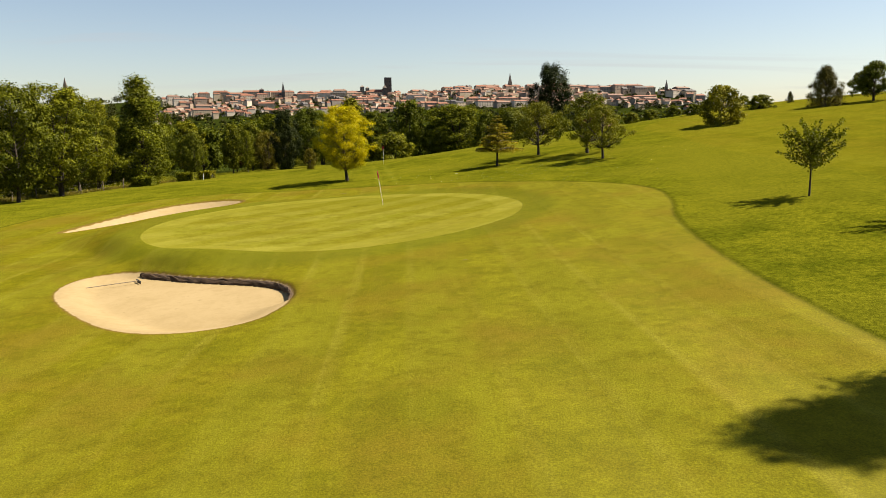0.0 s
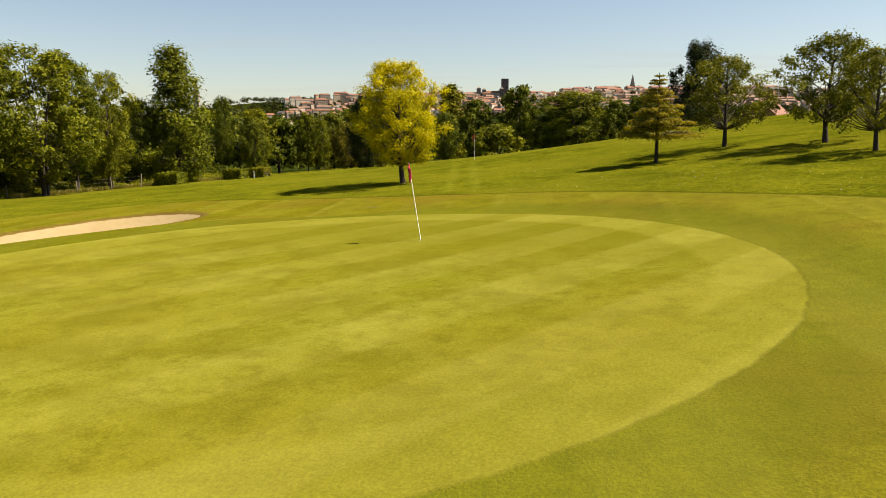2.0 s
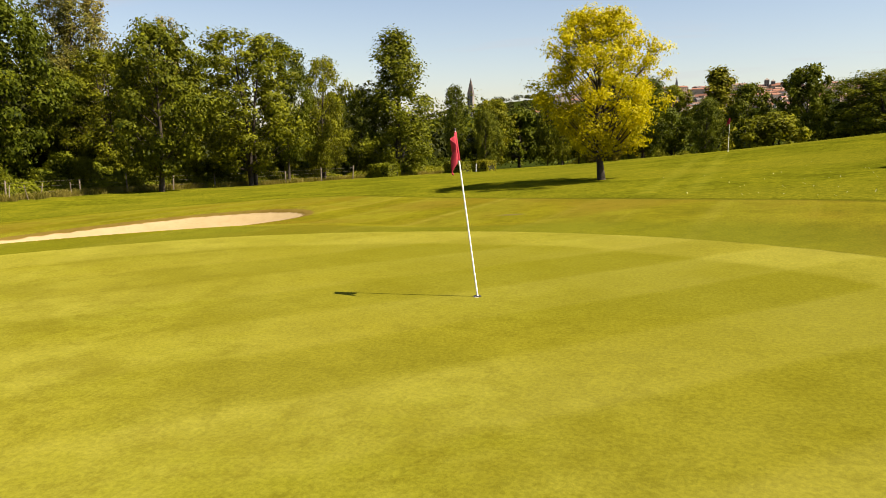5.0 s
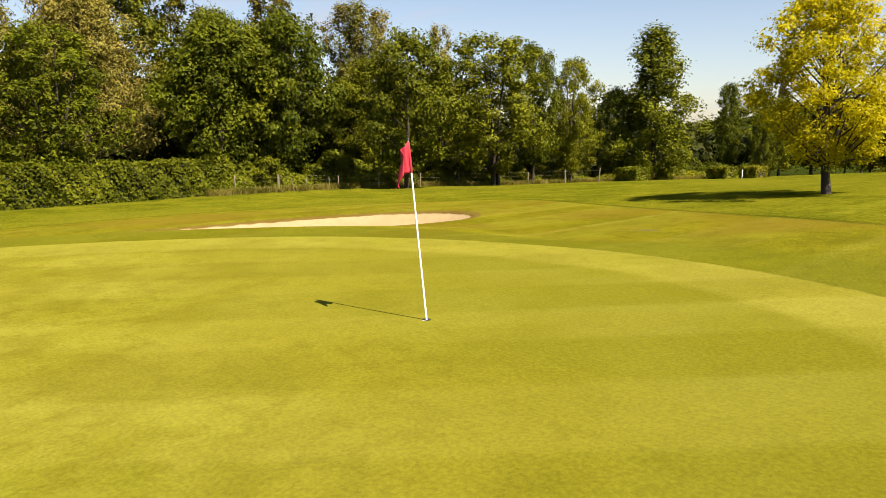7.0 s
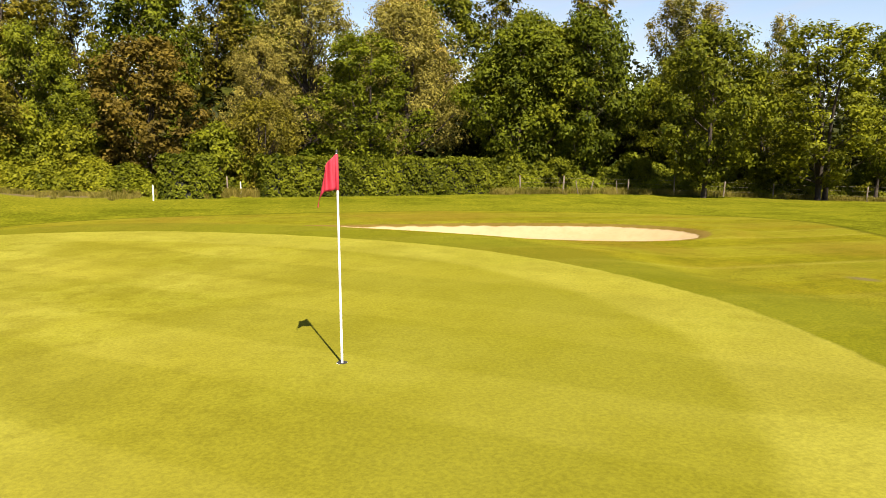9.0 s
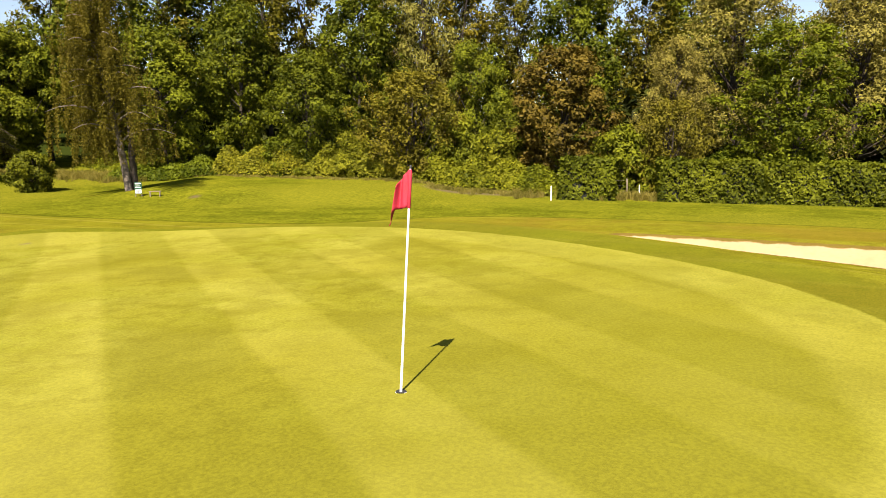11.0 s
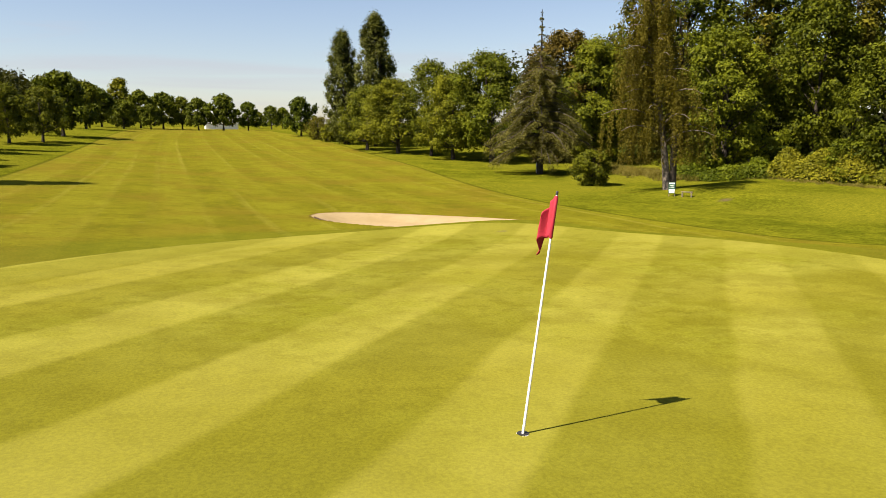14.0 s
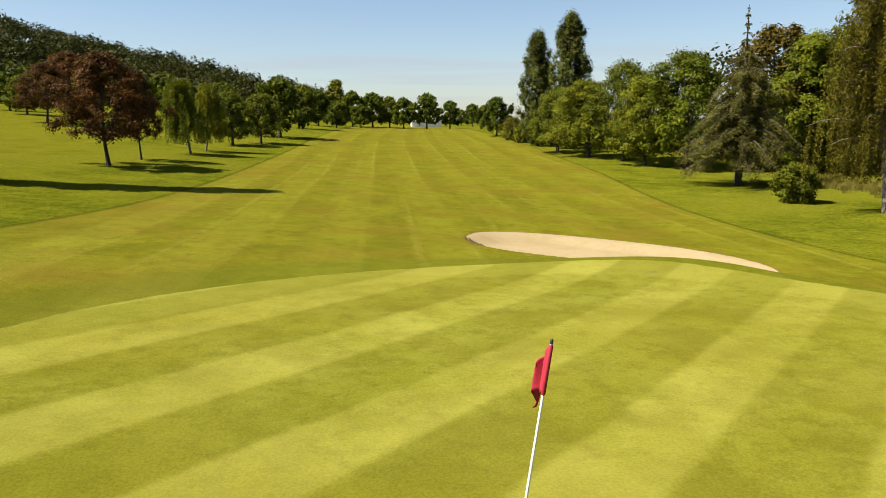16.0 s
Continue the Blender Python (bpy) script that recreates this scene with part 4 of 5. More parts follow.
plant('willow', -54.5, 52.4, 14.6, 1, group=EDGE)
plant('olive_shrub', -43.4, 41.3, 6.4, 0.9, group=EDGE)
plant('shrub', -42.5, 38.8, 4.5, 0.8, group=EDGE)
plant('slender', -42.1, -12.5, 18.8, 1, group=DEEP)
plant('maple_tall', -42.5, -5.7, 18.9, 1, group=DEEP)
plant('slender', -48.3, -3, 20.5, 1, group=DEEP)
plant('maple_tall', -54.1, -2.6, 22.8, 1, group=DEEP)
plant('slender', -49, 6.9, 19.5, 1, group=DEEP)
plant('slender', -54.6, 7.8, 21.5, 1, group=DEEP)
plant('slender', -58.2, 13.8, 21.4, 1, group=DEEP)
plant('willow', -56.4, 18.9, 21.6, 0.7, group=DEEP)
plant('slender', -55.4, 21.6, 18.3, 1, group=DEEP)
plant('slender', -64.4, 22.5, 17.3, 1, group=DEEP)
plant('slender', -61.5, 26.4, 18.2, 1, group=DEEP)
plant('slender', -65.2, 32.4, 20.5, 1, group=DEEP)
plant('slender', -61.9, 36.6, 17.5, 1, group=DEEP)
plant('slender', -68.2, 38.2, 19.6, 1, group=DEEP)
plant('maple_tall', -66.5, 41.4, 19.5, 1, group=DEEP)
plant('maple_tall', -65.4, 57.8, 18.8, 1, group=DEEP)
plant('willow', -61.9, 53.3, 17.3, 0.8, group=DEEP)
plant('maple', -49.3, 60.1, 12.9, 0.95, group=EDGE)
plant('maple', -48.3, 65.2, 14.0, 0.82, group=EDGE, variant=1)
plant('lime', -59.3, 64.7, 15.9, 0.7, group=DEEP, variant=1)
plant('ash', -49.9, 74.9, 11.3, 1.035, group=EDGE, variant=1)
plant('aspen', -65.9, 83.3, 19.9, 1, group=DEEP)
plant('slender', -68.6, 73.7, 21.5, 1, group=DEEP, variant=1)
plant('slender', -70, 64.1, 20.6, 1, group=DEEP)
plant('aspen', -63.3, 92.6, 18.1, 0.8, group=DEEP)
plant('maple', -53.2, 73.3, 9.8, 0.8, group=EDGE)
plant('ash', -53.6, 80.3, 11.8, 1.035, group=EDGE)
plant('ash', -39.5, 79, 12.2, 1.2075, group=EDGE)
plant('maple_tall', -39.5, 84, 12.0, 0.7, group=EDGE)
plant('ash', -39, 88, 11.1, 0.69, group=EDGE, variant=1)
plant('maple', -40.5, 96, 9.2, 0.75, group=EDGE)
plant('ash', -41, 91, 7.9, 0.92, group=EDGE)
plant('alder', -37.2, 98, 14.8, 1.22, group=EDGE)
plant('maple_tall', -40.4, 116.6, 11.2, 0.55, group=EDGE, variant=1)
plant('maple', -36.2, 116.5, 7.7, 0.6, group=EDGE)
plant('maple', -38.6, 123.0, 7.6, 0.7, group=EDGE, variant=1)
plant('copper', -36.4, 143.5, 5.4, 0.6, group=EDGE)
plant('ash', -31.0, 129.7, 7.6, 0.6, group=EDGE, variant=1)
plant('olive_shrub', -29.9, 142.0, 7.8, 0.95, group=EDGE)
plant('ash', -38.5, 152, 8.6, 0.9, group=EDGE, variant=2)
plant('olive_shrub', -14.5, 94.9, 2.9, 0.7, group=EDGE)
plant('maple', -49.7, 63.5, 13.1, 1, group=EDGE)
plant('aspen', -69.3, 83.5, 20.2, 1, group=DEEP, variant=1)
plant('aspen', -67.3, 86.5, 19.6, 1, group=DEEP)
plant('shrub', -45, 77.6, 3.8, 0.9, group=EDGE)
plant('shrub', -43.2, 88, 3.3, 0.8, group=EDGE)
plant('lime_shrub', -45.3, 69, 2.7, 0.7, group=EDGE)
plant('shrub', -44.8, 62.2, 2.5, 0.8, group=EDGE)
plant('shrub', -46.2, 73, 3.3, 0.7, group=EDGE)
plant('ash', -47.8, 80.6, 10.2, 0.92, group=EDGE, variant=1)
plant('maple', -11.9, 124.8, 7.6, 0.8, group=EDGE)
plant('ash', -20.3, 148.8, 11.2, 0.92, group=EDGE, variant=2)
plant('alder', -14.3, 147.7, 13.6, 1.22, group=EDGE, variant=3)
plant('maple', -9.4, 142.2, 10.7, 0.8, group=EDGE, variant=3)
plant('maple', -2.2, 140.6, 12.9, 0.8, group=RIDGE, variant=2)
plant('shrub', -5.3, 130.4, 6.0, 1.2, group=EDGE)
plant('ash', 7.2, 142.4, 12.2, 1.725, group=RIDGE)
plant('ash', 4, 144.6, 11.6, 1.61, group=RIDGE)
plant('maple', 12, 135, 9.5, 0.7, group=RIDGE, variant=3)
plant('maple', 16.6, 147.6, 11.7, 0.8, group=RIDGE, variant=2)
plant('oak', 16.2, 129.4, 9.2, 0.9, group=RIDGE)
plant('oak', 25, 132.8, 7.5, 0.8, group=RIDGE, variant=3)
plant('fir', 26.5, 149.9, 20.3, 0.9, group=RIDGE)
plant('ash', -20.8, 133.4, 8.9, 0.805, group=EDGE, variant=3)
plant('maple', -27.8, 152.3, 9.4, 0.8, group=EDGE, variant=2)
plant('maple', -33.9, 145.5, 9.7, 0.8, group=EDGE, variant=3)
plant('ash', -32.9, 156.2, 11.6, 0.92, group=EDGE, variant=2)
plant('maple', -35, 134.6, 9.3, 0.7, group=EDGE, variant=2)
plant('oak', -42.6, 142.5, 9.8, 0.8, group=EDGE, variant=2)
plant('ash', -42.1, 131.9, 10.5, 0.92, group=EDGE, variant=3)
plant('oak', 32.7, 146.3, 8.4, 0.8, group=RIDGE, variant=2)
plant('oak', 38.3, 149.9, 7.4, 0.8, group=RIDGE, variant=3)
plant('shrub', 18.5, 124, 2.4, 1, group=RIDGE)
plant('lime_shrub', 30.3, 73.2, 4.1, 1, group=RIDGE)
plant('thuja', 45, 80.5, 4.7, 1, group=RIDGE)
plant('oak', 50.1, 79.9, 4.5, 1, group=RIDGE, variant=1)
plant('oak', 57.5, 94.1, 3.2, 0.9, group=RIDGE)
plant('shrub', 41.7, 89, 1.8, 1.5, group=RIDGE)
plant('thuja', 47.8, 93.8, 1.0, 0.75, group=RIDGE)
plant('shrub', 45.6, 102.6, 0.2, 1.2, group=RIDGE)
plant('shrub', 27.8, 96.3, 0.9, 1.3, group=RIDGE)
plant('shrub', 31.4, 99.4, 0.3, 1.3, group=RIDGE)
plant('shrub', 34.3, 98.5, 0.0, 1.3, group=RIDGE)
plant('shrub', 35.3, 93.9, 0.4, 1.3, group=RIDGE)
plant('shrub', 38, 97.1, 0.5, 1.3, group=RIDGE)
plant('maple', -38.8, 70.1, 11.6, 0.9, group=EDGE, variant=1)
plant('fir', -23, 123.1, 10.4, 0.9, group=EDGE)
plant('maple', -20.1, 128.7, 11.0, 1, group=EDGE)


# ---- hedges ----
def hedge(ax, ay, bx, by, depth, height, label, group="", seed=0, size=0.17, leaf="hedge"):
    """A clipped hedge: a skin of leaves over a near-black core that paints the shaded gaps."""
    rng = np.random.default_rng(seed + 50)
    a, b = np.array([ax, ay]), np.array([bx, by])
    length = np.linalg.norm(b - a)
    d = (b - a) / length
    s = np.array([-d[1], d[0]])
    ob = new("hedge")
    ob.matrix_basis = pose(ax, ay, gz(ax, ay) - 0.05)
    steps = max(2, int(length / 0.8))
    pieces = []
    for side, z0, z1 in ((0.36, 0.0, 0.88),):
        q = np.linspace(0.04, 0.96, steps)
        base = np.array([gz(*(a + d * length * u)) for u in q]) - gz(ax, ay)
        rows = [np.stack([*(d[:, None] * length * q + s[:, None] * depth * o), base + height * h], 1) for o, h in ((-side, z0), (-side, z1), (side, z1), (side, z0))]
        v = np.concatenate(rows)
        f = [[k * steps + i, k * steps + i + 1, (k + 1) * steps + i + 1, (k + 1) * steps + i] for k in range(3) for i in range(steps - 1)]
        f += [[0, steps, 2 * steps, 3 * steps], [4 * steps - 1, 3 * steps - 1, 2 * steps - 1, steps - 1]]
        pieces.append((v, np.array(f)))
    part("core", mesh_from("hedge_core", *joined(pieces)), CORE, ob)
    n = int((length * (depth + 2 * height) + 2 * depth * height) * 2.6 / size ** 2 * 1.9)
    u, w, face = rng.uniform(0, 1, n), rng.uniform(0, 1, n), rng.uniform(0, 1, n)
    areas = np.cumsum([length * depth, length * height, length * height, depth * height, depth * height])
    areas = areas / areas[-1]
    pick = np.searchsorted(areas, face)
    along, out, up = u * length, (w - 0.5) * depth, w * height
    along = np.where(pick == 3, 0, np.where(pick == 4, length, along))
    out = np.where(pick == 1, -depth / 2, np.where(pick == 2, depth / 2, np.where(pick == 0, out, (u - 0.5) * depth)))
    up = np.where(pick == 0, height, up)
    wob = 0.09 * np.sin(along * 1.7 + up * 1.9 + seed) + 0.07 * np.sin(along * 5.3 + up * 4.1 + seed * 2) - np.abs(rng.normal(0, 0.11, n)) + 0.05
    nrm = np.zeros((n, 3))
    nrm[pick == 0, 2] = 1
    nrm[pick == 1, :2], nrm[pick == 2, :2], nrm[pick == 3, :2], nrm[pick == 4, :2] = -s, s, -d, d
    base = np.interp(along, np.linspace(0, length, 12), [gz(*(a + d * k)) for k in np.linspace(0, length, 12)]) - gz(ax, ay)
    pts = np.concatenate([d * along[:, None] + s * out[:, None], (base + up)[:, None]], 1) + nrm * wob[:, None]
    part("foliage", mesh_from("hedge_foliage", *leaves(pts, nrm * 1.2, size * 1.25, rng, 0.55, 0.3, 0.7)), LEAF[leaf], ob)
    return tagged(ob, label, "hedge", group)


LONG = "long clipped laurel hedge in front of the wood"
hedge(-37.2, 36.3, -38.0, 39.2, 1.5, 2.4, "short clipped laurel hedge block beside a gap", "hedges before the wood", 1)
hedge(-39.2, 41.5, -40.6, 46.8, 1.6, 2.4, LONG, "hedges before the wood", 2)
hedge(-40.8, 46.9, -42.4, 56.6, 1.5, 2.35, LONG, "hedges before the wood", 3)
CUBE = "small clipped hedge cube at the edge of the grass"
for i, (x, y, w) in enumerate(((-34.9, 91.5, 2.8), (-33.4, 103.4, 2.4), (-31.2, 105.4, 2.0))):
    hedge(x - w / 2, y + 0.4, x + w / 2, y - 0.2, 1.5, 1.15, CUBE, "hedge cubes", 10 + i, 0.14, "lime")


# ---- thickets and long grass ----
def thicket(ax, ay, bx, by, depth, height, leaf, label, seed, size=0.19):
    """A sprawling bank of brambles with an uneven top."""
    rng = np.random.default_rng(seed)
    a, b = np.array([ax, ay]), np.array([bx, by])
    length = np.linalg.norm(b - a)
    d = (b - a) / length
    s = np.array([-d[1], d[0]])
    n = int(length * depth * 420 * (0.21 / size) ** 2)
    u, w = rng.uniform(0, length, n), rng.uniform(-1, 1, n)
    top = height * (0.72 + 0.16 * np.sin(u * 1.1 + seed) + 0.12 * np.sin(u * 2.7 + seed * 3)) * np.sqrt(np.maximum(0, 1 - w ** 2)) * (1 - np.abs(2 * u / length - 1) ** 6)
    xy = a + d * u[:, None] + s * (w * depth / 2)[:, None]
    z = np.maximum(0.03, top * rng.uniform(0.25, 1, n) ** 0.4 + rng.normal(0, 0.06, n))
    base = ground_z(xy[:, 0], xy[:, 1])
    nrm = np.concatenate([s * w[:, None], np.full((n, 1), 0.6)], 1)
    ob = new("bramble_thicket", mesh_from("bramble", *leaves(np.concatenate([xy, (base + z)[:, None]], 1), nrm, size, rng, 0.55, 0.4, 0.8)))
    ob.data.materials.append(LEAF[leaf])
    return tagged(ob, label, "shrubs", kind="stuff")


BRAMBLE = "sprawling yellow-green bramble bank below the trees"
for i, (ax, ay, bx, by, dp, h, leaf) in enumerate(((-34.0, 4, -38.6, 11, 3.6, 1.5, "bright"), (-38.4, 10, -41.2, 17, 4.2, 2.9, "lime"), (-41.0, 16, -42.0, 25, 4.2, 3.2, "lime"), (-42.2, 24, -40.6, 34, 3.8, 2.5, "bright"), (-40.3, 32, -39.4, 36, 2.4, 1.9, "mid"),
                                                   (-42, -6, -38, 5, 4.0, 1.7, "mid"), (-45.5, 58, -46.0, 66, 2.4, 1.2, "bright"), (-45.5, 66, -43, 78, 2.8, 1.6, "mid"), (-43, 78, -40, 92, 2.4, 1.4, "bright"), (-39.5, 92, -37.0, 108, 2.2, 1.2, "mid"),
                                                   (-38, 152, -18, 156, 4.0, 2.2, "mid"))):
    thicket(ax, ay, bx, by, dp, h, leaf, BRAMBLE if leaf == "lime" else "tangle of brambles and weeds along the wood edge", 70 + i)


for i, (ax, ay, bx, by, dp, h) in enumerate(((-47.5, 54, -49, 66, 5.0, 3.2), (-48.5, 65, -47, 80, 5.0, 3.0), (-46.5, 79, -44, 96, 4.5, 2.8), (-45.5, 36, -47.5, 55, 4.0, 3.4), (-46, 20, -45.5, 37, 4.0, 3.2), (-44, 2, -46.5, 21, 4.0, 3.0), (-43, 95, -37, 112, 4.0, 2.6))):
    thicket(ax, ay, bx, by, dp, h, "dark", "dark shrubby undergrowth under the trees", 90 + i, 0.26)


def long_grass(name, ax, ay, bx, by, depth, tall, count, seed, label):
    """Unmown grass: thin bent blades."""
    rng = np.random.default_rng(seed)
    tuft = rng.integers(0, count // 22, count)
    u, w = rng.uniform(0, 1, count // 22)[tuft] + rng.normal(0, 0.006, count), rng.normal(0, 0.30, count // 22)[tuft] + rng.normal(0, 0.05, count)
    d = np.array([bx - ax, by - ay])
    s = np.array([-d[1], d[0]]) / np.linalg.norm(d)
    xy = np.array([ax, ay]) + d * u[:, None] + s * (w * depth)[:, None]
    z = ground_z(xy[:, 0], xy[:, 1])
    h = tall * rng.uniform(0.4, 1.1, count)
    a = rng.uniform(0, 2 * math.pi, count)
    side = np.stack([np.cos(a), np.sin(a), np.zeros(count)], 1) * 0.014
    bend = rng.normal(0, 0.42, (count, 2)) * h[:, None]
    foot = np.concatenate([xy, z[:, None]], 1)
    mid = foot + np.concatenate([bend * 0.35, (h * 0.6)[:, None]], 1)
    tip = foot + np.concatenate([bend, h[:, None]], 1)
    v = np.stack([foot - side * 1.3, foot + side * 1.3, mid + side, mid - side, tip + side * 0.2, tip - side * 0.2], 1).reshape(-1, 3)
    i = np.arange(count)[:, None] * 6
    f = np.concatenate([i + np.array([0, 1, 2, 3]), i + np.array([3, 2, 4, 5])])
    ob = new(name, mesh_from(name, v, f))
    ob.data.materials.append(LEAF["straw"])
    return tagged(ob, label, "grass", kind="stuff")


LEAF["straw"] = leaf_material("unmown_grass", (0.0828, 0.0804, 0.0115), (0.232, 0.19, 0.0457), 0.4, 0.1)
for i, (ax, ay, bx, by, dp, h, n) in enumerate(((-40, 33, -39.0, 41.5, 2.4, 0.5, 5000), (-40.2, 25, -37.6, 35, 2.4, 0.26, 5000), (-36.6, 9, -39.4, 26, 1.8, 0.14, 4000), (-33, -6, -35, 7.5, 4.0, 0.45, 9000), (-41.5, 56, -41.5, 76, 1.4, 0.45, 6000),
                                               (-40.5, 76, -35.5, 104, 1.2, 0.38, 5000))):
    long_grass("long_grass", ax, ay, bx, by, dp, h, n, 200 + i, "unmown straw-green grass along the wood")


# ---- fence posts, markers ----
def post(x, y, height, radius, material, name, label, lean=(0, 0), group="", sides=8):
    ob = new(name)
    ob.matrix_basis = pose(x, y, gz(x, y) - 0.1, lean[0], lean[1], (x * 37) % 360)
    v, f = tube([[0, 0, 0], [0.004, 0, height * 0.5], [0, 0.003, height + 0.04], [0, 0.003, height + 0.1]], [radius, radius * 0.97, radius * 0.95, radius * 0.35], sides)
    part("shaft", mesh_from(name + "_shaft", v, f, True), material, ob)
    return tagged(ob, label, "post", group)


STAKE = "weathered wooden fence post at the wood edge"
for i, (x, y) in enumerate(((-40.4, 39.6), (-40.6, 35.2), (-41.6, 31.6), (-42.4, 58.6), (-42.3, 61.6), (-41.9, 66.2), (-41.5, 69.5), (-41.0, 73.0), (-40.4, 76.5), (-39.6, 79.5), (-38.6, 82.5), (-37.6, 86.0), (-36.6, 89.2))):
    post(x, y, 1.15 + 0.15 * math.sin(i * 2.3), 0.05, WOOD, "fence_post", STAKE, (3 * math.sin(i * 1.7), 3 * math.cos(i * 2.1)), "fence posts")
MARK = "white painted out-of-bounds stake in the grass"
for x, y, lx, ly in ((-35.8, 36.2, 0, 0), (-39.8, 40.4, 0, 2), (-31.0, 103.0, 0, 0), (-26.4, -2.6, 0, 0)):
    post(x, y, 0.85, 0.035, WHITE, "boundary_stake", MARK, (lx, ly), "boundary stakes")
for x, y, lx, ly in ((-41.4, 63.2, 6, -14), (-41.0, 65.0, -4, 9), (-41.3, 61.2, 3, -7), (-41.2, 62.3, -5, 16)):
    post(x, y, 0.95, 0.030, WOOD, "garden_stake", "pale bare wooden stake leaning in the long grass", (lx, ly), "leaning stakes")
for i, run in enumerate((((-42.4, 58.6), (-42.3, 61.6), (-41.9, 66.2), (-41.5, 69.5), (-41.0, 73.0), (-40.4, 76.5), (-39.6, 79.5), (-38.6, 82.5), (-37.6, 86.0), (-36.6, 89.2)), ((-40.4, 39.6), (-40.6, 35.2), (-41.6, 31.6)))):
    ob = new("fence_wire")
    for h in (0.35, 0.7, 1.0):
        v, f = tube([[x, y, gz(x, y) + h] for x, y in run], [0.004] * len(run), 4)
        part("strand", mesh_from("wire_strand", v, f), WIRE, ob)
    tagged(ob, "sagging galvanised wire strands between fence posts", "fence")


# ---- flagstick ----
def flagstick(x, y, lean, height, turn, label):
    """A slim stick in its cup, a dark cap and a drooping red flag."""
    ob = new("flagstick")
    ob.matrix_basis = pose(x, y, gz(x, y)) @ pose(0, 0, 0, lean[0], lean[1], 0)
    z = np.linspace(-0.10, height - 0.04, 7)
    part("stick", mesh_from("stick", *tube(np.stack([0 * z, 0 * z, z], 1), np.linspace(0.0125, 0.0095, 7), 10), True), WHITE, ob, "white fibreglass stick")
    part("cap", mesh_from("cap", *tube([[0, 0, height - 0.045], [0, 0, height - 0.02], [0, 0, height - 0.012], [0, 0, height - 0.008]], [0.011, 0.012, 0.010, 0.004], 10), True), BLACK, ob, "black end cap")
    nu, nv = 19, 13
    a = radians(turn)
    part("sleeve", mesh_from("sleeve", *tube([[0, 0, height - 0.41], [0, 0, height - 0.40], [0, 0, height - 0.06], [0, 0, height - 0.05]], [0.011, 0.0165, 0.0165, 0.011], 10), True), RED, ob, "red cloth sleeve")
    verts = []
    for j in range(nv):
        for i in range(nu):
            u, v = i / (nu - 1), j / (nv - 1)
            out = 0.012 + 0.19 * math.sin(1.45 * u) * (0.70 + 0.42 * v) - 0.03 * u * u * v
            fold = 0.055 * math.sin(u * 11.0 + v * 1.6) * (0.15 + 0.85 * u) + 0.012 * math.sin(u * 19 + 2 + v * 3)
            drop = 0.35 * v * (1 - 0.35 * u) + 0.30 * u ** 1.5 + 0.012 * math.sin(u * 9)
            verts.append((math.cos(a) * out - math.sin(a) * fold, math.sin(a) * out + math.cos(a) * fold, height - 0.052 - drop))
    faces = [[j * nu + i, j * nu + i + 1, (j + 1) * nu + i + 1, (j + 1) * nu + i] for j in range(nv - 1) for i in range(nu - 1)]
    cloth = part("flag", mesh_from("flag", verts, faces, True), RED, ob, "drooping red cloth flag")
    thick = cloth.modifiers.new("thickness", "SOLIDIFY")
    thick.thickness = 0.004
    return tagged(ob, label, "flagstick")


def cup(x, y):
    ob = new("hole_cup")
    ob.matrix_basis = pose(x, y, gz(x, y))
    ring = tube([[0, 0, -0.10], [0, 0, -0.004], [0, 0, 0.002], [0, 0, -0.01]], [0.052, 0.0525, 0.054, 0.0545], 20)
    part("rim", mesh_from("cup_rim", *ring, True), WHITE, ob, "white plastic rim")
    # a flat black disc at turf level paints the darkness down the hole
    disc = tube([[0, 0, 0.0055], [0, 0, 0.006]], [0.053, 0.001], 20)
    part("shade_disc", mesh_from("cup_shade_disc", *disc), BLACK, ob, "black disc painting the shaded inside of the hole")
    return tagged(ob, "golf hole cup set into the putting green", "hole")


flagstick(-2.39, 44.26, (0.6, -8.2), 2.12, -84, "leaning white flagstick with a red flag on the green")
cup(-2.39, 44.26)
flagstick(-4.4, 83.5, (0, 0), 2.1, 160, "distant white flagstick with a red flag")


# ---- sign by the birch, bench, stump ----
def bevelled(bm_size, at, width=0.01):
    bm = bmesh.new()
    bmesh.ops.create_cube(bm, size=1, matrix=Matrix.LocRotScale(at, None, bm_size))
    bmesh.ops.bevel(bm, geom=bm.edges[:], offset=width, segments=1, affect="EDGES")
    return bm


sign = new("tee_sign")
sign.matrix_basis = pose(-24.85, 16.7, gz(-24.85, 16.7), 0, 0, 132)
board = part("board", bevelled((0.36, 0.03, 0.62), (0, 0, 0.47), 0.006), GREEN_PAINT, sign, "green sign board")
part("header", bevelled((0.28, 0.010, 0.07), (0, -0.019, 0.71), 0.003), WHITE, board, "white printed strip")
panel = part("panel", bevelled((0.30, 0.012, 0.20), (0, -0.020, 0.29), 0.003), WHITE, sign, "white printed panel")
for z, w in ((0.34, 0.20), (0.29, 0.24), (0.24, 0.14)):
    part("line", bevelled((w, 0.006, 0.022), (-0.02, -0.028, z), 0.002), BLACK, panel)
for z, w in ((0.58, 0.22), (0.50, 0.26)):
    part("line", bevelled((w, 0.006, 0.026), (-0.01, -0.018, z), 0.002), WHITE, board)
for x in (-0.15, 0.15):
    part("leg", bevelled((0.04, 0.04, 0.30), (x, 0.03, 0.06), 0.006), WOOD, sign)
tagged(sign, "white and green course sign board by the birch", "sign")
rake = new("bunker_rake")
rake.matrix_basis = look((-11.0, 27.75, gz(-11.0, 27.75) + 0.10), (-12.6, 26.6, gz(-12.6, 26.6) + 0.05)) @ pose(0, 0, 0)
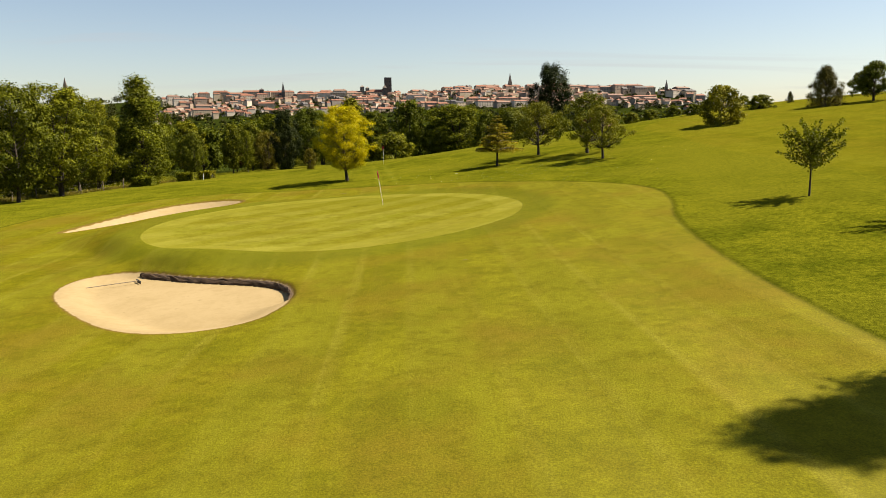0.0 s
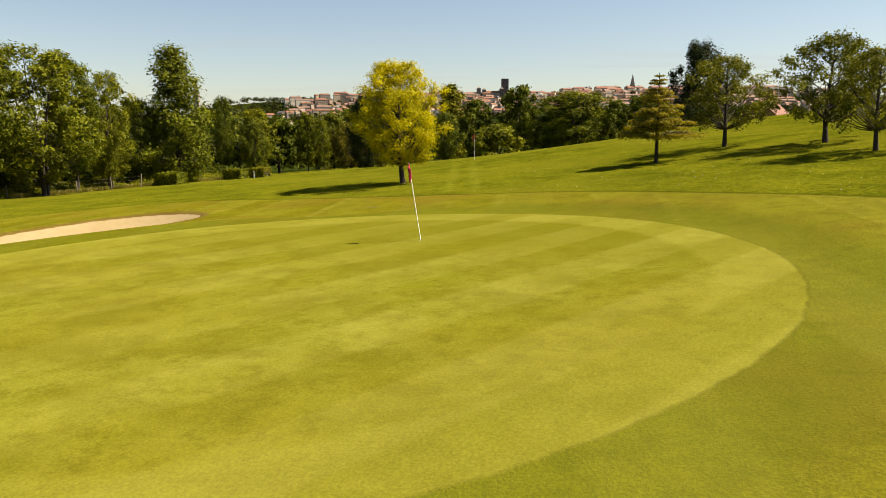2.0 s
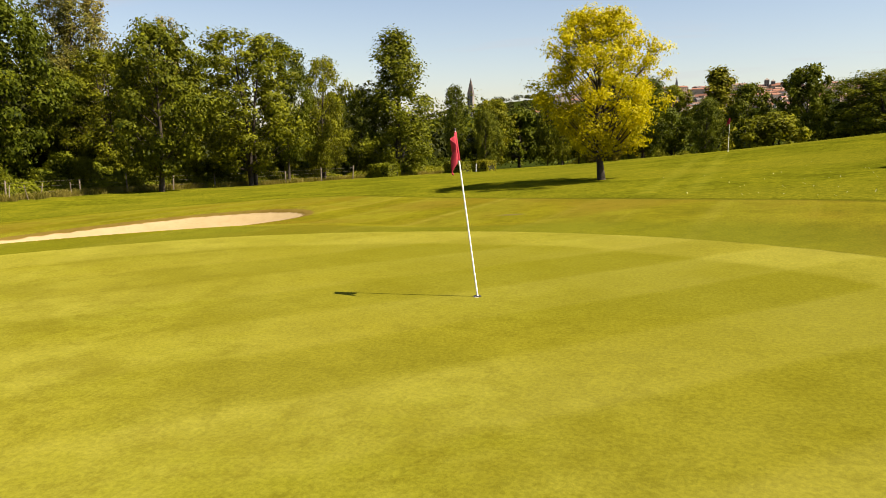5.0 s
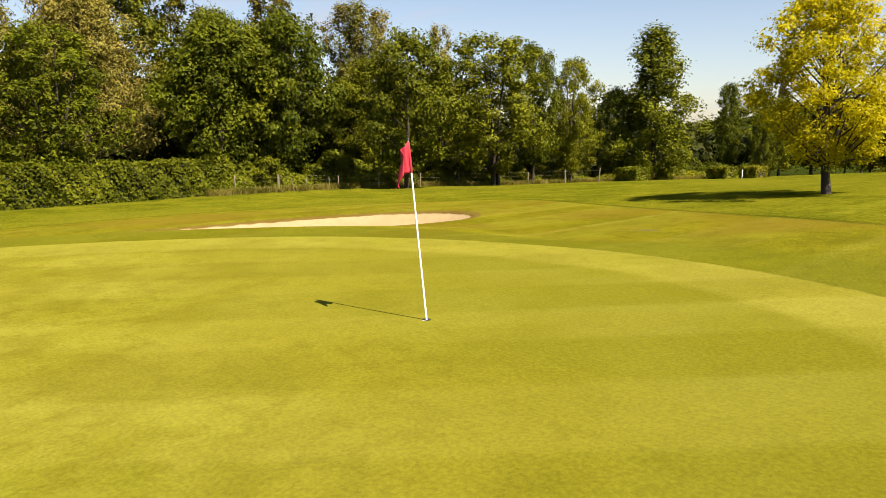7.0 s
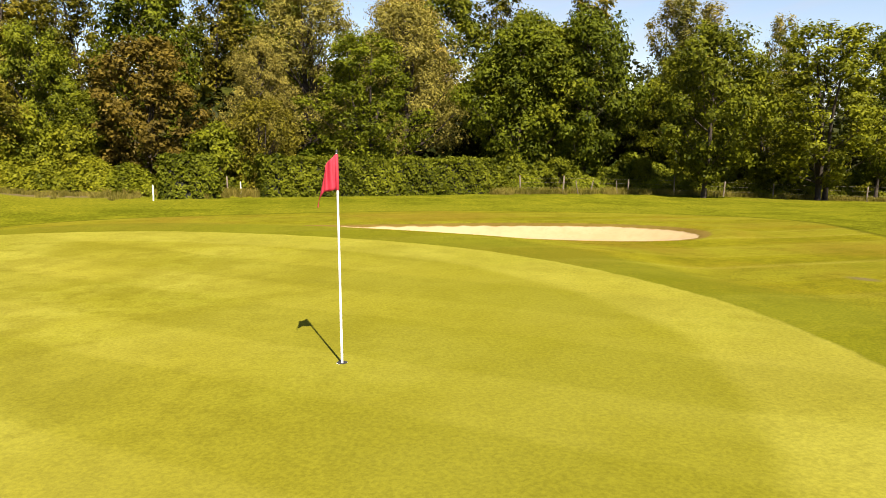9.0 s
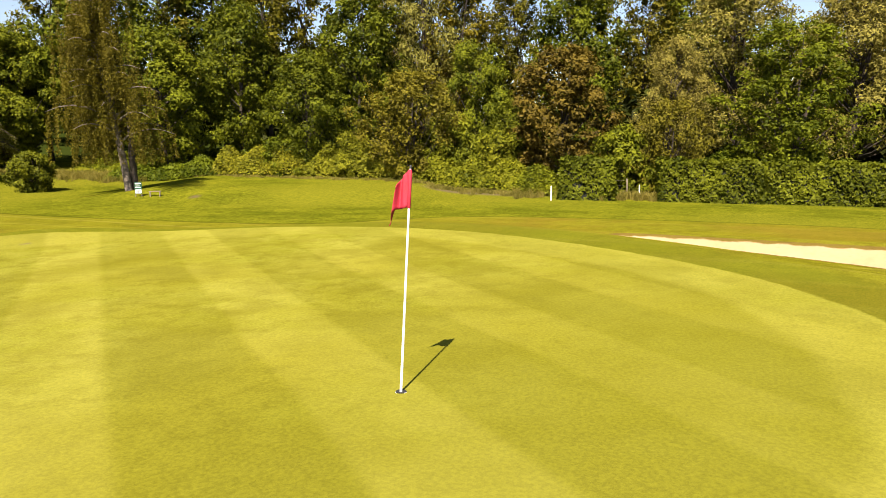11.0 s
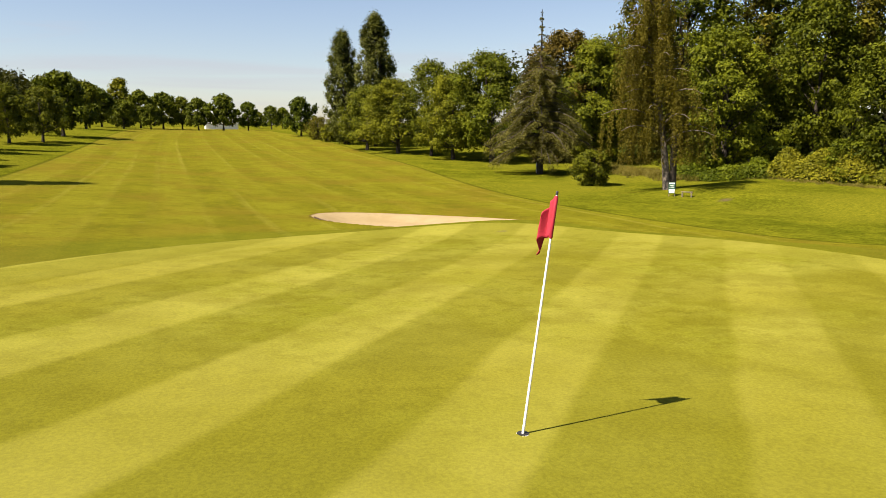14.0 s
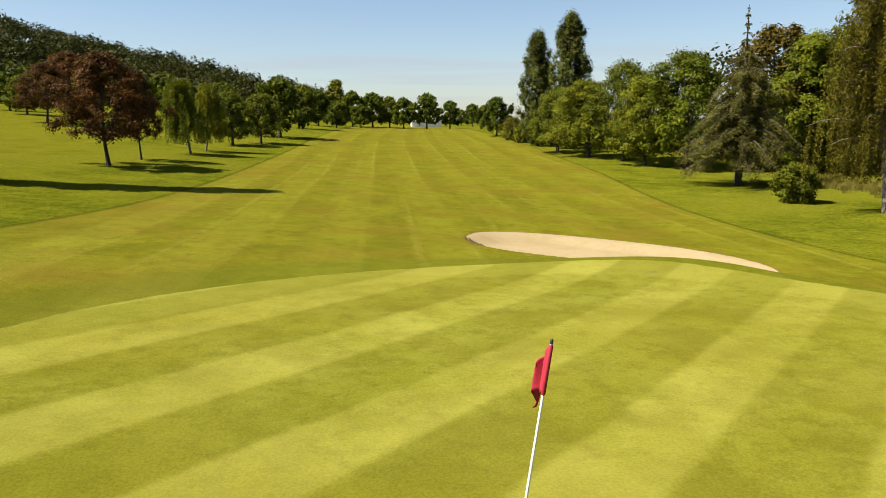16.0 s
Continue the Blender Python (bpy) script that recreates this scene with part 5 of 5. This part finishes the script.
part("handle", mesh_from("rake_handle", *tube([[0, 0, 0], [0, 0.004, -0.9], [0, 0, -1.85]], [0.016, 0.016, 0.014], 8), True), WOOD, rake, "worn wooden handle")
head = part("head", bevelled((0.55, 0.05, 0.05), (0, 0, 0.02), 0.008), BLACK, rake, "dark plastic head")
for k in range(9):
    part("tooth", bevelled((0.018, 0.10, 0.018), ((k - 4) * 0.062, -0.06, 0.02), 0.004), BLACK, head)
tagged(rake, "wooden rake lying on the bunker sand", "rake")
bench = new("low_bench")
bench.matrix_basis = pose(-25.35, 17.35, gz(-25.35, 17.35), 0, 0, 128)
part("seat", bevelled((0.62, 0.16, 0.04), (0, 0, 0.27), 0.008), WOOD, bench)
for x in (-0.24, 0.24):
    part("leg", bevelled((0.06, 0.13, 0.32), (x, 0, 0.10), 0.006), WOOD, bench)
tagged(bench, "low weathered plank bench beside the course sign", "bench")
daisy_rng = np.random.default_rng(31)
petals = []
for _ in range(520):
    x, y = daisy_rng.normal(8, 4.5), daisy_rng.normal(56, 4.5)
    if distance_to(OUT["fairway"], np.array([x]), np.array([y]))[0] > 0.4:
        a = np.arange(6) * math.pi / 3
        rim = np.stack([0.011 * np.cos(a), 0.011 * np.sin(a), daisy_rng.normal(0, 0.003, 6)], 1)
        petals.append((np.vstack([rim, [[0, 0, -0.012]]]) + [x, y, float(gz(x, y)) + 0.035], [(k, (k + 1) % 6, 6) for k in range(6)]))
daisies = part("daisy_flowers", mesh_from("daisy_flowers", *joined(petals)), WHITE, None)
tagged(daisies, "scattered white daisies open in the rough", "flowers", kind="stuff")
stump = new("tree_stump")
stump.matrix_basis = pose(-36.6, 6.0, gz(-36.6, 6.0) - 0.05)
part("bole", mesh_from("bole", *tube([[0, 0, 0], [0.02, 0, 0.25], [0.05, 0.02, 0.5], [0.05, 0.02, 0.56]], [0.42, 0.32, 0.28, 0.05], 11), True), BARK, stump)
tagged(stump, "dark old tree stump on the tee bank", "stump")


# ---- far woods ----
def woods(name, spots, label, leaf, seed, size=1.0, per=170):
    """A far canopy: a crown of leaf sprays for every tree, too many to count."""
    rng = np.random.default_rng(seed)
    out = []
    for x, y, h, w in spots:
        n = int(per * rng.uniform(0.8, 1.2))
        way = rng.normal(0, 1, (n, 3))
        way[:, 2] = np.abs(way[:, 2]) * 1.1 - 0.35
        way /= np.linalg.norm(way, axis=1)[:, None]
        lump = 1 + 0.25 * np.sin(way[:, 0] * 5 + x) * np.sin(way[:, 1] * 5 + y)
        pts = way * (rng.uniform(0.75, 1.03, n) * lump)[:, None] * np.array([w / 2, w / 2, h * 0.5])
        pts += np.array([x, y, gz(x, y) + h * 0.52])
        out.append(leaves(pts, way, size, rng, 0.7, 0.3, 0.6))
    ob = new(name, mesh_from(name, *joined(out)))
    ob.data.materials.append(LEAF[leaf])
    return tagged(ob, label, "woods", kind="stuff")


rng = np.random.default_rng(5)
hill = []
for k in range(1100):
    x, y = rng.uniform(40, 480), rng.uniform(-560, -130)
    z = float(land(np.array([x]), np.array([y]))[0])
    if z > 6.5 and math.hypot(x, y) > 190:
        hill.append((x, y, rng.uniform(8, 13), rng.uniform(9, 14)))
woods("hillside_wood", hill, "dense dark green wood covering a hill", "far", 31, 1.05, 260)
plateau = [(x, y, rng.uniform(7, 11), rng.uniform(8, 14)) for x, y in zip(rng.uniform(-620, 620, 420), rng.uniform(1230, 1625, 420))]
plateau += [(x, y, rng.uniform(9, 14), rng.uniform(11, 17)) for x, y in zip(rng.uniform(-720, -480, 90), rng.uniform(1480, 1660, 90))]
plateau += [(x, y, rng.uniform(9, 14), rng.uniform(11, 17)) for x, y in zip(rng.uniform(-900, -540, 130), rng.uniform(1160, 1480, 130))]
plateau += [(x, y, rng.uniform(8, 12), rng.uniform(9, 15)) for x, y in zip(rng.uniform(-560, 560, 240), rng.uniform(1190, 1400, 240))]
woods("town_trees", plateau, "trees among the houses on the far plateau", "far", 32, 2.6, 80)
valley = [(x, y, rng.uniform(10, 14), rng.uniform(8, 12)) for x, y in zip(rng.uniform(-190, -25, 70), rng.uniform(150, 250, 70))]
woods("valley_wood", valley, "trees in the valley below the town", "dark", 33, 0.62, 760)
lower = [(x, y, rng.uniform(10, 15), rng.uniform(9, 13)) for x, y in zip(rng.uniform(-330, 260, 250), rng.uniform(260, 460, 250))]
woods("far_valley_wood", lower, "far trees filling the valley floor", "dark", 36, 1.2, 260)
west = [(-62 - rng.uniform(0, 60), rng.uniform(-90, 150), rng.uniform(11, 16), rng.uniform(8, 12)) for _ in range(110)]
west += [(-54 - rng.uniform(0, 12) + 0.10 * max(y - 60, 0), y, rng.uniform(4.5, 7.5), rng.uniform(6, 9)) for y in np.arange(-40, 135, 2.6)]
woods("deep_wood", west, "deep wood behind the first trees", "far", 34, 0.8, 520)


# ---- the town on the plateau ----
BOX = [[0, 3, 2, 1], [4, 5, 6, 7], [0, 1, 5, 4], [1, 2, 6, 5], [2, 3, 7, 6], [3, 0, 4, 7]]


def block(w, d, z0, z1, x=0.0, y=0.0, top=1.0):
    """A box, or with top below 1 a box that narrows upward."""
    v = [(sx * w / 2 * s + x, sy * d / 2 * s + y, z) for z, s in ((z0, 1.0), (z1, top)) for sx, sy in ((-1, -1), (1, -1), (1, 1), (-1, 1))]
    return np.array(v), np.array(BOX)


def gable(w, d, z, rise, hip=0.0):
    """A pitched roof with eaves."""
    a, b, r = w / 2 + 0.4, d / 2 + 0.4, w / 2 + 0.4 - hip
    v = np.array([(-a, -b, z), (a, -b, z), (a, b, z), (-a, b, z), (-r, 0, z + rise), (r, 0, z + rise), (r, 0.02, z + rise), (-r, 0.02, z + rise)])
    return v, np.array([[0, 1, 5, 4], [2, 3, 7, 6], [1, 2, 6, 5], [3, 0, 4, 7], [0, 3, 2, 1], [4, 5, 6, 7]])


PANE = mesh_from("pane", np.array([(-0.55, -0.06, 0), (0.55, -0.06, 0), (0.55, -0.06, 1.9), (-0.55, -0.06, 1.9), (-0.55, 0.1, 0), (0.55, 0.1, 0), (0.55, 0.1, 1.9), (-0.55, 0.1, 1.9)]),
                 np.array([[0, 1, 2, 3], [0, 3, 7, 4], [1, 5, 6, 2], [3, 2, 6, 7], [0, 4, 5, 1]]))
PANE.materials.append(GLASS_DARK)


def building(x, y, z, w, d, h, turn, wall, roof, rise, storeys=0, hip=0.0, label="", category="house"):
    ob = new("house" if category == "house" else category)
    ob.matrix_basis = pose(x, y, z, 0, 0, turn)
    part("wall", mesh_from("wall", *block(w, d, -12, h)), wall, ob)
    part("roof", mesh_from("roof", *gable(w, d, h, rise, hip)), roof, ob)
    part("chimney", mesh_from("chimney", *block(1.2, 0.9, h + rise * 0.3, h + rise + 1.4, w * 0.28, 0.3)), TILES[0], ob)
    for s in range(storeys):
        n = max(2, int(w / 3.6))
        for k in range(n):
            p = part("window", PANE, GLASS_DARK, ob)
            p.location = ((k + 0.5) / n * w - w / 2, -d / 2, h - 3.0 - s * 3.2)
    return tagged(ob, label, category, "houses of the town")


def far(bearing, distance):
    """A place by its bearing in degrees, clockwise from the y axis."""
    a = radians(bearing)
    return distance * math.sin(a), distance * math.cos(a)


BEHIND, BEHIND_MATERIALS = [], WALLS + TILES
rng = np.random.default_rng(11)
TOWN = ("pale rendered town house with a tiled roof on the far plateau", "large pale town building with rows of windows", "grey stone town house with a faded roof")
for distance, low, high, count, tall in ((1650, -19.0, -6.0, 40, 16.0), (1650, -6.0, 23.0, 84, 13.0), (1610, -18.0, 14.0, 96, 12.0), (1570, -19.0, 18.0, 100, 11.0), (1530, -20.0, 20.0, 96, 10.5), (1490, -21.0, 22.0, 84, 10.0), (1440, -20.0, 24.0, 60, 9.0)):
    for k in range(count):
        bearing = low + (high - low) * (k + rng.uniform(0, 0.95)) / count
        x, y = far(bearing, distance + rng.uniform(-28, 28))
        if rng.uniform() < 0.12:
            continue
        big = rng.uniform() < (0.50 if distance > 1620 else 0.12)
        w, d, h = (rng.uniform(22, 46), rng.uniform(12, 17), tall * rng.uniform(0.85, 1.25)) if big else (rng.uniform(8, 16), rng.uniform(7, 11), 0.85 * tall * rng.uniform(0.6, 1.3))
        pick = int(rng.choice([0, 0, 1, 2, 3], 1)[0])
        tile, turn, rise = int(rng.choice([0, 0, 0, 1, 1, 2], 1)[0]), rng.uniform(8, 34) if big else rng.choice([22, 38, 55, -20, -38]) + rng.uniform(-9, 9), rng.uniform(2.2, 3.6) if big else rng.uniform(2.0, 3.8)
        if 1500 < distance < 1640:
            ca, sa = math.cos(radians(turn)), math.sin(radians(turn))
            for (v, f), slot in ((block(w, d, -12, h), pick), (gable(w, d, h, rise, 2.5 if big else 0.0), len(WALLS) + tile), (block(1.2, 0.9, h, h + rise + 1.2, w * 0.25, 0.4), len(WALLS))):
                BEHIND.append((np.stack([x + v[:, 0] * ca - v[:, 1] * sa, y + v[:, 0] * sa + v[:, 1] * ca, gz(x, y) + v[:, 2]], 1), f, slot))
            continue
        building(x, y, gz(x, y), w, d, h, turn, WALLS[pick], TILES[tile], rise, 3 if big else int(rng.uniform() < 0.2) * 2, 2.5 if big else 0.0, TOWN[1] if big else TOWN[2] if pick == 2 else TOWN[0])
behind = new("town_houses", mesh_from("town_houses", *joined([(v, f) for v, f, _ in BEHIND])))
for m in BEHIND_MATERIALS:
    behind.data.materials.append(m)
behind.data.polygons.foreach_set("material_index", np.repeat([s for _, _, s in BEHIND], [len(f) for _, f, _ in BEHIND]).astype(np.int32))
tagged(behind, "crowd of pale houses with tiled roofs on the far slope", "houses", kind="stuff")


def spire(bearing, distance, width, shaft, point, material, label, roof, base=0.0):
    x, y = far(bearing, distance)
    ob = new("church_tower")
    ob.matrix_basis = pose(x, y, gz(x, y) + base, 0, 0, 8)
    part("shaft", mesh_from("tower_shaft", *block(width, width, -10, shaft)), material, ob)
    if point > 0:
        part("spire", mesh_from("tower_spire", *block(width * 1.05, width * 1.05, shaft, shaft + point, 0, 0, 0.03)), roof, ob)
    n = 3
    for s in range(n):
        for dx in (-0.22, 0.22):
            p = part("opening", PANE, GLASS_DARK, ob)
            p.location, p.scale = (dx * width, -width / 2, shaft * (0.35 + 0.2 * s)), (1.4, 1, 2.2)
    return tagged(ob, label, "tower")


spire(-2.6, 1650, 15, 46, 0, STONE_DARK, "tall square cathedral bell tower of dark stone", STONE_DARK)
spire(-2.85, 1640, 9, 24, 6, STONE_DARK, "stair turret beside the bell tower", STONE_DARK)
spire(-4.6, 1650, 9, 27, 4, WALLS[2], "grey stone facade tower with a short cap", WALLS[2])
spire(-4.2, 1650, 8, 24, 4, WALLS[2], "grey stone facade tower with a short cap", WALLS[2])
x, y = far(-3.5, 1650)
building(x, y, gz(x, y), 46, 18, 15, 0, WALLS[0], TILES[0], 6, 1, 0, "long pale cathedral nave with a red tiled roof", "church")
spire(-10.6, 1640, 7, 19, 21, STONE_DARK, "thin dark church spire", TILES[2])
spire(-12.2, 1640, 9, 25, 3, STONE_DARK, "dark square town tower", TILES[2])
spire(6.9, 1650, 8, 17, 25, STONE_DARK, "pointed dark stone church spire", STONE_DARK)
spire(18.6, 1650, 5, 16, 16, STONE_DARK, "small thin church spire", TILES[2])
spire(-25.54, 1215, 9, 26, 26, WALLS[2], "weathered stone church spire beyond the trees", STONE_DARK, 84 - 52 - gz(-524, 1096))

# a house and low walls behind the ridge
building(30.5, 126, gz(30.5, 126) - 0.3, 6.5, 4.6, 2.9, 58, WALLS[0], TILES[0], 2.4, 0, 0, "low house with a red tiled roof behind the ridge")
building(-10.4, -172, gz(-10.4, -172) - 0.8, 9, 5, 2.6, 3, WHITE, WHITE, 0.5, 0, 0, "low white building on the skyline beyond the fairway", "building")
